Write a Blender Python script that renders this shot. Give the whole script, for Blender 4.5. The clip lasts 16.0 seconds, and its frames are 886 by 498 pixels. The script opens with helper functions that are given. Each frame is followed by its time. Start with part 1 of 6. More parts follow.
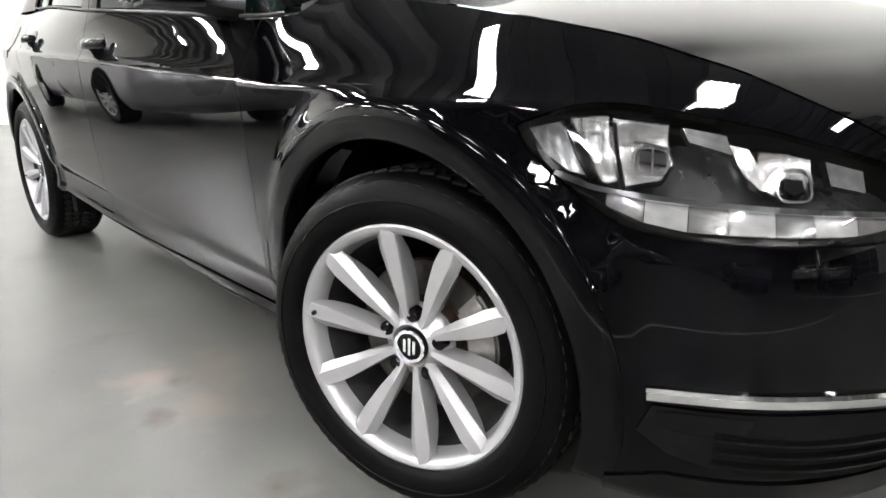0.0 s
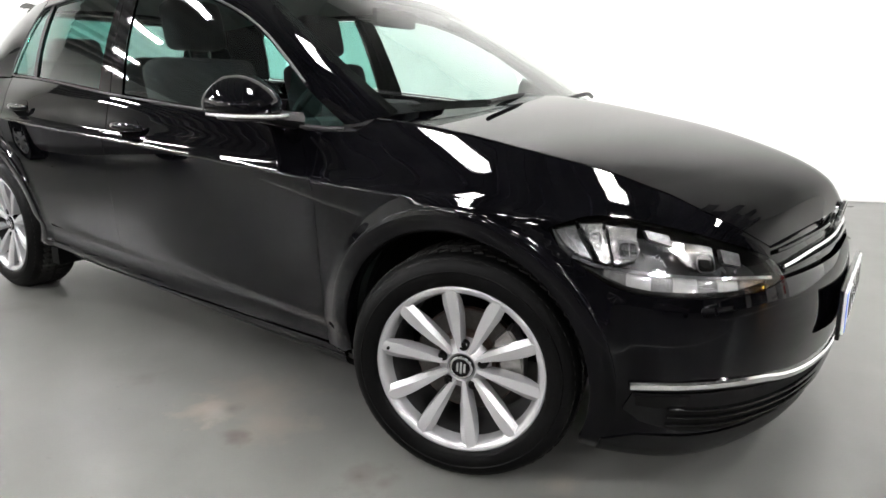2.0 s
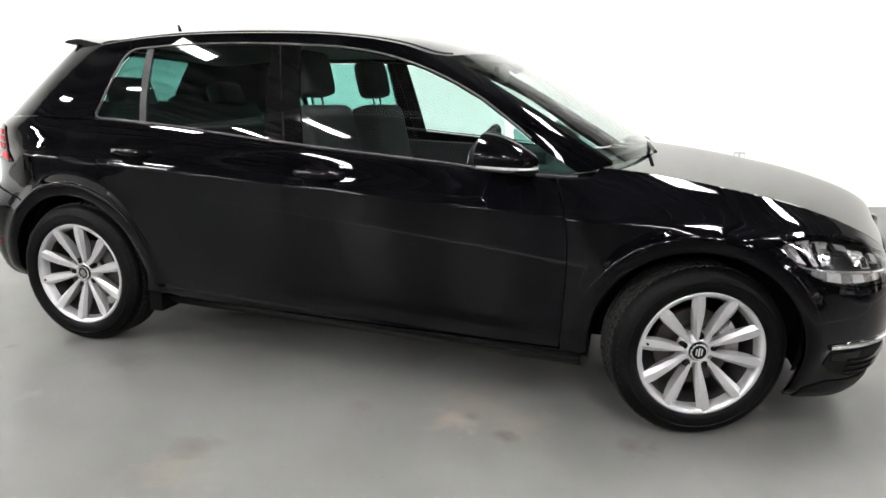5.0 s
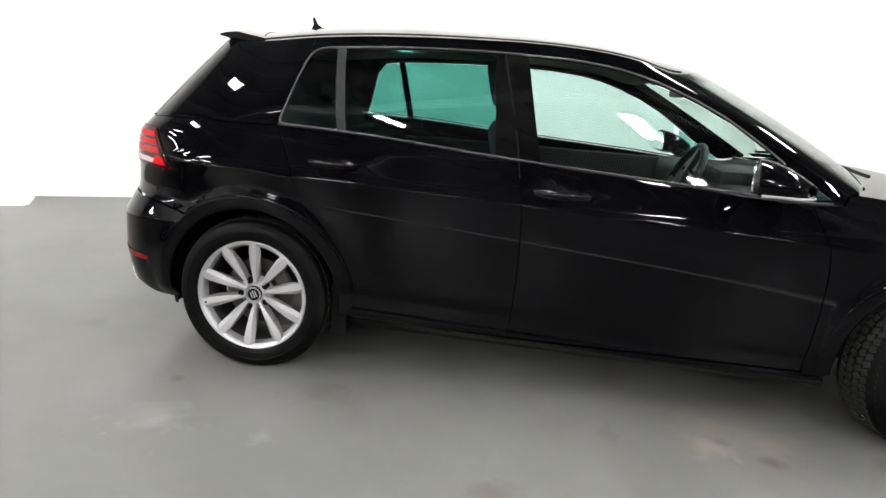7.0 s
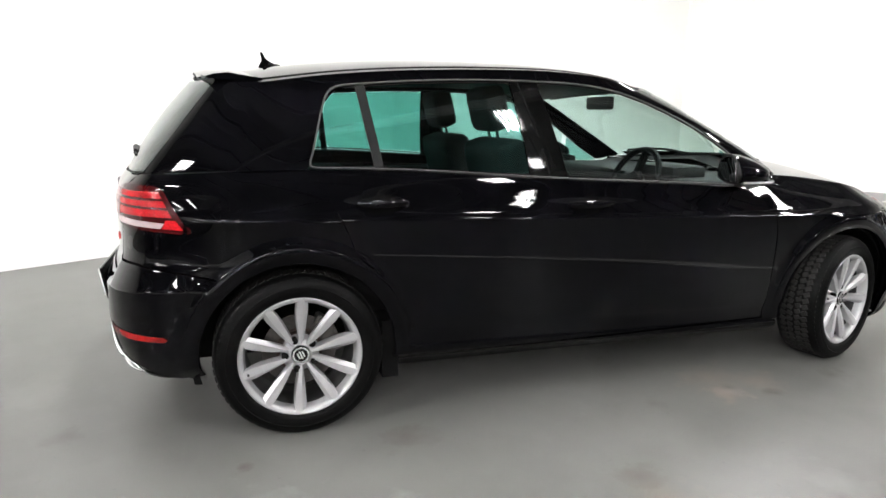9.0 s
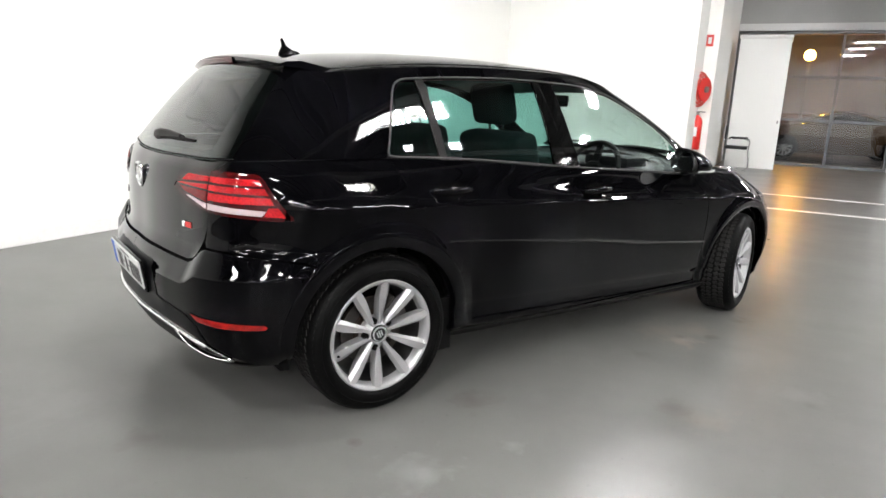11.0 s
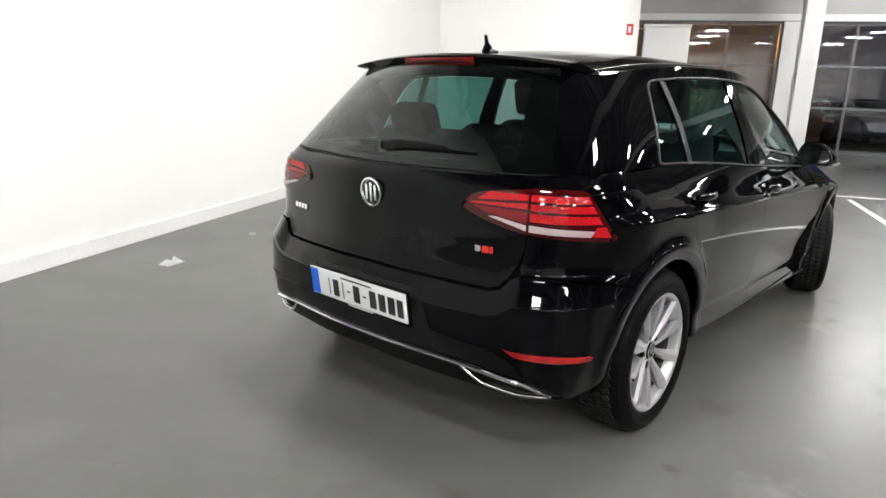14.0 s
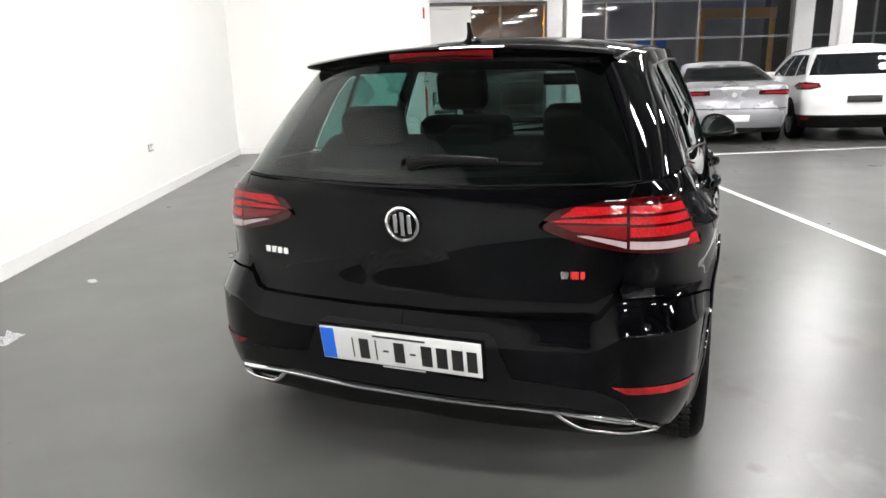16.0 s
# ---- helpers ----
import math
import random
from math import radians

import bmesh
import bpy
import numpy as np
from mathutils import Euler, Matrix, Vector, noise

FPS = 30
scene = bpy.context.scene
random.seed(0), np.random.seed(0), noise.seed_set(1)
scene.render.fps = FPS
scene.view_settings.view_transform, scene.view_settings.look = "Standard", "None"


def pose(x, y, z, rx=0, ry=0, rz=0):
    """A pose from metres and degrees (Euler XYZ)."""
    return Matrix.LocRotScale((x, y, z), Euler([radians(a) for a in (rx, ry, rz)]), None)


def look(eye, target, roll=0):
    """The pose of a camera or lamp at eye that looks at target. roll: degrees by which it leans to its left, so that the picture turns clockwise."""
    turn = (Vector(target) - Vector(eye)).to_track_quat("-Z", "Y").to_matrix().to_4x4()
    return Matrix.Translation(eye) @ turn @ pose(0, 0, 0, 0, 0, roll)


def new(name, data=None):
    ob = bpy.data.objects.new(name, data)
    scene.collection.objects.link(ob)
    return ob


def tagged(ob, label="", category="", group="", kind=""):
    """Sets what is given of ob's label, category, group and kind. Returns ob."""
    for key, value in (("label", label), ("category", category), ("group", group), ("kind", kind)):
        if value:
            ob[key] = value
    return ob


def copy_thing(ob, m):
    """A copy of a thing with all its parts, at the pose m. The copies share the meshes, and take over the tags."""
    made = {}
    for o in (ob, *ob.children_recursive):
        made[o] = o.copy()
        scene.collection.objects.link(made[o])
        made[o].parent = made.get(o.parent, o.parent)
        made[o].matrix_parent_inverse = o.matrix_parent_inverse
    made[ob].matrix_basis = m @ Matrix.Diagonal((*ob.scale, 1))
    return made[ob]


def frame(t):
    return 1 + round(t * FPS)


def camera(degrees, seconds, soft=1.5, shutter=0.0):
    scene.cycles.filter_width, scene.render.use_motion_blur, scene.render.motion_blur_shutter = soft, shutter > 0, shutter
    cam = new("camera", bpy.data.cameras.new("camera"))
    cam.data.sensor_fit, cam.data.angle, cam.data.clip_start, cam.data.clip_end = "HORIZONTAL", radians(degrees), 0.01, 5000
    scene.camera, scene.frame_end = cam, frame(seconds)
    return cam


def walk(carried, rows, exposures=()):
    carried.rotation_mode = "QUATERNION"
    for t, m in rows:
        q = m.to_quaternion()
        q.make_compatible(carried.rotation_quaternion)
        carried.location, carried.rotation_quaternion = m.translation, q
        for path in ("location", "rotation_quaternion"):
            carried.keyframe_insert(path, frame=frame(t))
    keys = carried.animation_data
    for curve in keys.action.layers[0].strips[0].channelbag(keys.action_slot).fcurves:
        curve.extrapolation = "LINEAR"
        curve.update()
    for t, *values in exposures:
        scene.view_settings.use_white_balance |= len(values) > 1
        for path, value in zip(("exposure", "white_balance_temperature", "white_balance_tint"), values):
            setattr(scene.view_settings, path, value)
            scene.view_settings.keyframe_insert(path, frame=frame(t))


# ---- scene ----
cam = camera(68.3, 16.0, soft=1.6)
PATH = [
    (0, (2.143, -1.515, 0.798), (0.739, -0.207, 0.234), -0.3),
    (0.5, (2.187, -1.661, 0.891), (0.909, -0.237, 0.307), -0.3),
    (1, (2.262, -1.835, 0.956), (0.975, -0.402, 0.419), -3.0),
    (1.5, (2.225, -2.02, 1.014), (0.972, -0.556, 0.48), -3.3),
    (2, (2.183, -2.147, 1.034), (1.072, -0.563, 0.528), 1.2),
    (2.5, (2.002, -2.297, 1.081), (1.11, -0.585, 0.557), 0.6),
    (3, (1.853, -2.531, 1.119), (1.057, -0.774, 0.592), 0.5),
    (5.3, (0.835, -3.19, 1.162), (0.346, -1.303, 0.714), 1.6),
    (5.5, (0.695, -3.205, 1.178), (0.199, -1.321, 0.725), 0.5),
    (6, (0.295, -3.277, 1.2), (-0.09, -1.374, 0.72), 1.3),
    (6.5, (-0.015, -3.338, 1.15), (-0.266, -1.409, 0.684), 3.1),
    (7, (-0.271, -3.277, 1.204), (-0.485, -1.349, 0.716), 4.4),
    (7.5, (-0.656, -3.297, 1.225), (-0.571, -1.353, 0.766), 0.1),
    (8, (-0.913, -3.287, 1.174), (-0.614, -1.371, 0.687), 0.4),
    (8.5, (-1.218, -3.248, 1.2), (-0.779, -1.346, 0.765), 0.5),
    (11, (-2.605, -2.944, 1.227), (-1.431, -1.386, 0.786), 2.5),
    (11.5, (-2.896, -2.787, 1.253), (-1.665, -1.275, 0.807), 2.9),
    (12, (-3.11, -2.63, 1.208), (-1.822, -1.16, 0.784), -0.1),
    (12.5, (-3.317, -2.427, 1.245), (-1.952, -1.035, 0.797), -1.2),
    (13, (-3.459, -2.175, 1.243), (-2.044, -0.84, 0.778), 0.5),
    (13.5, (-3.55, -1.969, 1.249), (-2.063, -0.717, 0.781), 0.1),
    (14, (-3.598, -1.747, 1.241), (-2.128, -0.474, 0.772), 2.0),
    (14.5, (-3.617, -1.53, 1.259), (-2.138, -0.272, 0.782), 0.4),
    (15, (-3.683, -1.272, 1.259), (-2.078, -0.177, 0.783), -2.4),
    (15.5, (-3.689, -1.027, 1.258), (-1.955, -0.164, 0.761), -0.8),
    (16, (-3.682, -0.792, 1.284), (-1.882, -0.082, 0.779), -1.8),
]
walk(cam, [(t, look(eye, target, roll)) for t, eye, target, roll in PATH],
     [(0.0, 1.06), (1.0, 0.98), (2.0, 0.88), (2.5, 0.58), (3.0, 0.6), (5.5, 0.92), (6.0, 0.95), (7.0, 0.72), (8.0, 0.96), (8.5, 0.84), (11.0, 0.58), (12.5, 0.50), (14.0, 0.34), (15.0, 0.26), (16.0, 0.48)])

# ---- world and light ----
world = bpy.data.worlds.new("night")
world.use_nodes = True
scene.world = world
world.node_tree.nodes["Background"].inputs[0].default_value = (0.10, 0.12, 0.16, 1)
world.node_tree.nodes["Background"].inputs[1].default_value = 0.12
TUBE_STRENGTH = 175.0

# ---- materials ----
def shader(name, colour, rough=0.5, metal=0.0, coat=0.0, spec=0.5, grain=0.0, scale=20.0, bump=0.0, tone=0.0, tone_scale=1.5, glow=0.0, random_tone=0.0):
    """A Principled material; grain and tone vary its colour at a fine and a broad scale, bump gives relief."""
    m = bpy.data.materials.new(name)
    m.use_nodes = True
    nt = m.node_tree
    b = nt.nodes["Principled BSDF"]
    b.inputs["Base Color"].default_value = (*colour, 1)
    b.inputs["Roughness"].default_value = rough
    b.inputs["Metallic"].default_value = metal
    b.inputs["Coat Weight"].default_value = coat
    b.inputs["Coat Roughness"].default_value = 0.03
    b.inputs["Specular IOR Level"].default_value = spec
    if glow:
        b.inputs["Emission Color"].default_value = (*colour, 1)
        b.inputs["Emission Strength"].default_value = glow
    if grain or tone or bump:
        at = nt.nodes.new("ShaderNodeTexCoord")
        fine, broad = nt.nodes.new("ShaderNodeTexNoise"), nt.nodes.new("ShaderNodeTexNoise")
        for n, sc, det in ((fine, scale, 6), (broad, tone_scale, 4)):
            n.inputs["Scale"].default_value, n.inputs["Detail"].default_value = sc, det
            nt.links.new(at.outputs["Object"], n.inputs["Vector"])
        value = None
        for n, amount in ((fine, grain), (broad, tone)):
            r = nt.nodes.new("ShaderNodeMapRange")
            r.inputs["From Min"].default_value, r.inputs["From Max"].default_value = 0.3, 0.7
            r.inputs["To Min"].default_value, r.inputs["To Max"].default_value = 1 - amount, 1 + amount
            nt.links.new(n.outputs["Fac"], r.inputs["Value"])
            if value is None:
                value = r.outputs[0]
            else:
                mul = nt.nodes.new("ShaderNodeMath")
                mul.operation = "MULTIPLY"
                nt.links.new(value, mul.inputs[0])
                nt.links.new(r.outputs[0], mul.inputs[1])
                value = mul.outputs[0]
        mix = nt.nodes.new("ShaderNodeVectorMath")
        mix.operation = "SCALE"
        mix.inputs[0].default_value = colour
        nt.links.new(value, mix.inputs["Scale"])
        nt.links.new(mix.outputs[0], b.inputs["Base Color"])
        if rough > 0.12:
            r = nt.nodes.new("ShaderNodeMapRange")
            r.inputs["To Min"].default_value, r.inputs["To Max"].default_value = rough * 0.85, rough * 1.15
            nt.links.new(broad.outputs["Fac"], r.inputs["Value"])
            nt.links.new(r.outputs[0], b.inputs["Roughness"])
        if bump:
            bn = nt.nodes.new("ShaderNodeBump")
            bn.inputs["Strength"].default_value, bn.inputs["Distance"].default_value = bump, 0.004
            nt.links.new(fine.outputs["Fac"], bn.inputs["Height"])
            nt.links.new(bn.outputs[0], b.inputs["Normal"])
    return m


def glass(name, tint, gloss=0.02, base=0.055):
    """A thin pane: clear and tinted, with a mirror on it that grows at a glancing angle, the same from both sides."""
    m = bpy.data.materials.new(name)
    m.use_nodes = True
    nt = m.node_tree
    nt.nodes.clear()
    out, mix = nt.nodes.new("ShaderNodeOutputMaterial"), nt.nodes.new("ShaderNodeMixShader")
    clear, shine, lw = nt.nodes.new("ShaderNodeBsdfTransparent"), nt.nodes.new("ShaderNodeBsdfGlossy"), nt.nodes.new("ShaderNodeLayerWeight")
    clear.inputs[0].default_value = (*tint, 1)
    shine.inputs["Roughness"].default_value = gloss
    lw.inputs["Blend"].default_value = 0.5
    power, scale = nt.nodes.new("ShaderNodeMath"), nt.nodes.new("ShaderNodeMath")
    power.operation, scale.operation = "POWER", "MULTIPLY_ADD"
    power.inputs[1].default_value = 3.6
    scale.inputs[1].default_value, scale.inputs[2].default_value = 0.85, base
    nt.links.new(lw.outputs["Facing"], power.inputs[0])
    nt.links.new(power.outputs[0], scale.inputs[0])
    nt.links.new(scale.outputs[0], mix.inputs[0])
    nt.links.new(clear.outputs[0], mix.inputs[1])
    nt.links.new(shine.outputs[0], mix.inputs[2])
    nt.links.new(mix.outputs[0], out.inputs[0])
    return m


def lacquer(name, colour, face, edge, power, gloss):
    """Black under a clear gloss that is faint face on and grows towards a glancing angle; a trace of dust in it."""
    m = bpy.data.materials.new(name)
    m.use_nodes = True
    nt = m.node_tree
    nt.nodes.clear()
    out, mix = nt.nodes.new("ShaderNodeOutputMaterial"), nt.nodes.new("ShaderNodeMixShader")
    under, shine, lw = nt.nodes.new("ShaderNodeBsdfDiffuse"), nt.nodes.new("ShaderNodeBsdfGlossy"), nt.nodes.new("ShaderNodeLayerWeight")
    at, dust, dark = nt.nodes.new("ShaderNodeTexCoord"), nt.nodes.new("ShaderNodeTexNoise"), nt.nodes.new("ShaderNodeMapRange")
    dust.inputs["Scale"].default_value, dust.inputs["Detail"].default_value = 7.0, 6
    nt.links.new(at.outputs["Object"], dust.inputs["Vector"])
    dark.inputs["From Min"].default_value, dark.inputs["From Max"].default_value = 0.35, 0.75
    dark.inputs["To Min"].default_value, dark.inputs["To Max"].default_value = 0.7, 1.8
    tone = nt.nodes.new("ShaderNodeVectorMath")
    tone.operation = "SCALE"
    tone.inputs[0].default_value = colour
    nt.links.new(dust.outputs["Fac"], dark.inputs["Value"])
    nt.links.new(dark.outputs[0], tone.inputs["Scale"])
    nt.links.new(tone.outputs[0], under.inputs["Color"])
    shine.inputs["Roughness"].default_value = gloss
    lw.inputs["Blend"].default_value = 0.5
    rise, scale = nt.nodes.new("ShaderNodeMath"), nt.nodes.new("ShaderNodeMath")
    rise.operation, scale.operation = "POWER", "MULTIPLY_ADD"
    rise.inputs[1].default_value = power
    scale.inputs[1].default_value, scale.inputs[2].default_value = edge, face
    nt.links.new(lw.outputs["Facing"], rise.inputs[0])
    nt.links.new(rise.outputs[0], scale.inputs[0])
    nt.links.new(scale.outputs[0], mix.inputs[0])
    nt.links.new(under.outputs[0], mix.inputs[1])
    nt.links.new(shine.outputs[0], mix.inputs[2])
    nt.links.new(mix.outputs[0], out.inputs[0])
    return m


PAINT = lacquer("black_paint", (0.0009, 0.0009, 0.0012), 0.011, 0.98, 4.1, 0.02)
GLOSS_BLACK = lacquer("gloss_black_plastic", (0.002, 0.002, 0.002), 0.014, 0.8, 4.0, 0.05)
SATIN_BLACK = shader("satin_black_plastic", (0.0035, 0.0035, 0.0035), 0.42, spec=0.14, grain=0.25, scale=300, bump=0.1)
TRIM_GREY = shader("dark_grey_trim", (0.035, 0.035, 0.035), 0.5, spec=0.25)
CHROME = shader("chrome", (0.82, 0.82, 0.83), 0.08, metal=1.0)
ALLOY = shader("silver_alloy", (0.40, 0.40, 0.405), 0.36, metal=0.62, grain=0.04, scale=600)
# rim barrel alloy, with the shade behind the spokes put into its colour
BARREL = shader("shaded_alloy", (0.03, 0.03, 0.03), 0.5, metal=0.5, grain=0.1, scale=100)
DISC = shader("dark_disc_steel", (0.07, 0.065, 0.06), 0.45, metal=0.7, grain=0.2, scale=90)
STEEL = shader("brushed_steel", (0.27, 0.26, 0.25), 0.4, metal=0.9, grain=0.15, scale=80)
RUST = shader("rusty_steel", (0.045, 0.028, 0.020), 0.7, metal=0.3, grain=0.4, scale=60, tone=0.3, tone_scale=15)
TREAD = shader("dusty_tread_rubber", (0.015, 0.0145, 0.014), 0.7, spec=0.07, grain=0.4, scale=150, bump=0.1, tone=0.3, tone_scale=14)
RUBBER = shader("tyre_rubber", (0.0020, 0.0020, 0.0020), 0.5, spec=0.045, grain=0.25, scale=120, bump=0.12, tone=0.2, tone_scale=12)
DARK = shader("underbody_black", (0.004, 0.004, 0.004), 0.85, spec=0.06, grain=0.3, scale=40)
CLOTH = shader("seat_cloth", (0.007, 0.007, 0.0075), 0.9, grain=0.35, scale=400, bump=0.2)
DASH = shader("dashboard_plastic", (0.008, 0.008, 0.0085), 0.65, spec=0.25, grain=0.2, scale=500, bump=0.15)
LINER = shader("headliner", (0.22, 0.22, 0.21), 0.95, grain=0.08, scale=300)
GLASS_FRONT = glass("window_glass", (0.66, 0.80, 0.77))
GLASS_REAR = glass("privacy_glass", (0.23, 0.50, 0.45))
GLASS_BACK = glass("rear_window_glass", (0.22, 0.34, 0.32))
GLASS_SCREEN = glass("windscreen_glass", (0.74, 0.84, 0.80))
GLASS_CLEAR = glass("clear_lens", (0.93, 0.94, 0.95))
MIRROR = shader("mirror", (0.85, 0.86, 0.87), 0.01, metal=1.0)
RED_LENS = shader("red_lens", (0.30, 0.006, 0.009), 0.10, spec=0.25, grain=0.3, scale=160)
DARK_RED = shader("dark_red_lens", (0.030, 0.001, 0.0015), 0.05, spec=0.30)
MID_RED = shader("mid_red_lens", (0.11, 0.003, 0.004), 0.10, spec=0.3)
REFLECTOR_RED = shader("reflector_red", (0.19, 0.004, 0.004), 0.18, grain=0.35, scale=350, tone=0.5, tone_scale=22)
STRIP_DARK = shader("strip_gap", (0.11, 0.108, 0.105), 0.2, metal=0.3, grain=0.2, scale=80)
DIM_LENS = shader("grey_lens_back", (0.13, 0.13, 0.13), 0.28, metal=0.6, grain=0.3, scale=80, bump=0.2)
STRIP_LENS = shader("strip_lens", (0.23, 0.228, 0.222), 0.25, coat=0.4, grain=0.12, scale=60)
LAMP_CHROME = shader("lamp_reflector", (0.48, 0.475, 0.465), 0.24, metal=0.82, grain=0.15, scale=90, bump=0.25)
LAMP_BACK = shader("lamp_back", (0.022, 0.022, 0.022), 0.25, metal=0.3, grain=0.3, scale=60)
# dark colour stands in for the dim far hall
FAR_WALL = shader("dark_closing_wall", (0.03, 0.03, 0.032), 0.35, tone=0.3, tone_scale=0.7)
CLEAR_LENS = shader("pale_lens", (0.36, 0.28, 0.29), 0.12, coat=0.5, grain=0.1, scale=250)
INDICATOR = shader("pale_indicator", (0.30, 0.30, 0.29), 0.15, coat=0.6)
WHITE_PLASTIC = shader("white_plastic", (0.78, 0.78, 0.76), 0.4, grain=0.02, scale=60)
PLATE_WHITE = shader("plate_white", (0.66, 0.67, 0.66), 0.35, grain=0.02, scale=90)
PLATE_BLUE = shader("plate_blue", (0.015, 0.12, 0.58), 0.3)
LOWER = shader("satin_lower_bumper", (0.0035, 0.0035, 0.004), 0.33, spec=0.16)
INK = shader("black_ink", (0.012, 0.012, 0.012), 0.4)
WALL = shader("white_wall_paint", (0.82, 0.82, 0.79), 0.75, grain=0.015, scale=60, bump=0.05, tone=0.02, tone_scale=0.6)
SKIRTING = shader("white_skirting", (0.78, 0.78, 0.76), 0.45, grain=0.03, scale=30)
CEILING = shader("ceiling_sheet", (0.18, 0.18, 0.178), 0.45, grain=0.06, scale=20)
BEAM = shader("painted_steel", (0.70, 0.70, 0.69), 0.5, grain=0.03, scale=20)
PURLIN = shader("dull_painted_steel", (0.22, 0.22, 0.217), 0.6, grain=0.05, scale=20)
FRAME = shader("grey_window_frame", (0.11, 0.115, 0.12), 0.4, metal=0.3)
RED = shader("red_enamel", (0.55, 0.02, 0.015), 0.35, grain=0.05, scale=40)
HOSE = shader("faded_red_hose", (0.60, 0.085, 0.06), 0.5, grain=0.1, scale=50)
LINE = shader("white_floor_line", (0.72, 0.72, 0.69), 0.4, grain=0.08, scale=30, tone=0.05, tone_scale=3)
TUBE = shader("fluorescent_tube", (1.0, 0.985, 0.985), 0.5, glow=TUBE_STRENGTH)
SODIUM = shader("sodium_lamp", (1.0, 0.42, 0.04), 0.5, glow=260.0)
HIDDEN_FILL = shader("white_fill_lamp", (0.78, 0.88, 1.0), 0.5, glow=130.0)
CAR_LAMP = shader("plum_lens", (0.20, 0.008, 0.014), 0.08, spec=0.4)
YELLOW = shader("yellow_enamel", (0.65, 0.34, 0.04), 0.5, grain=0.1, scale=20)
PAPER = shader("white_paper", (0.50, 0.505, 0.51), 0.5, grain=0.04, scale=60)
SILVER_PAINT = shader("silver_paint", (0.27, 0.27, 0.285), 0.28, metal=0.45, coat=0.8, grain=0.03, scale=700)
GREY_PAINT = shader("dark_silver_paint", (0.09, 0.09, 0.10), 0.25, metal=0.7, coat=0.8, grain=0.03, scale=700)
BROWN_PAINT = shader("brown_paint", (0.15, 0.085, 0.04), 0.25, metal=0.5, coat=0.8, grain=0.03, scale=700)
WHITE_PAINT = shader("white_paint", (0.74, 0.74, 0.73), 0.12, coat=0.8, grain=0.01, scale=300)
TINTED = shader("dark_tinted_glass", (0.008, 0.009, 0.010), 0.05)


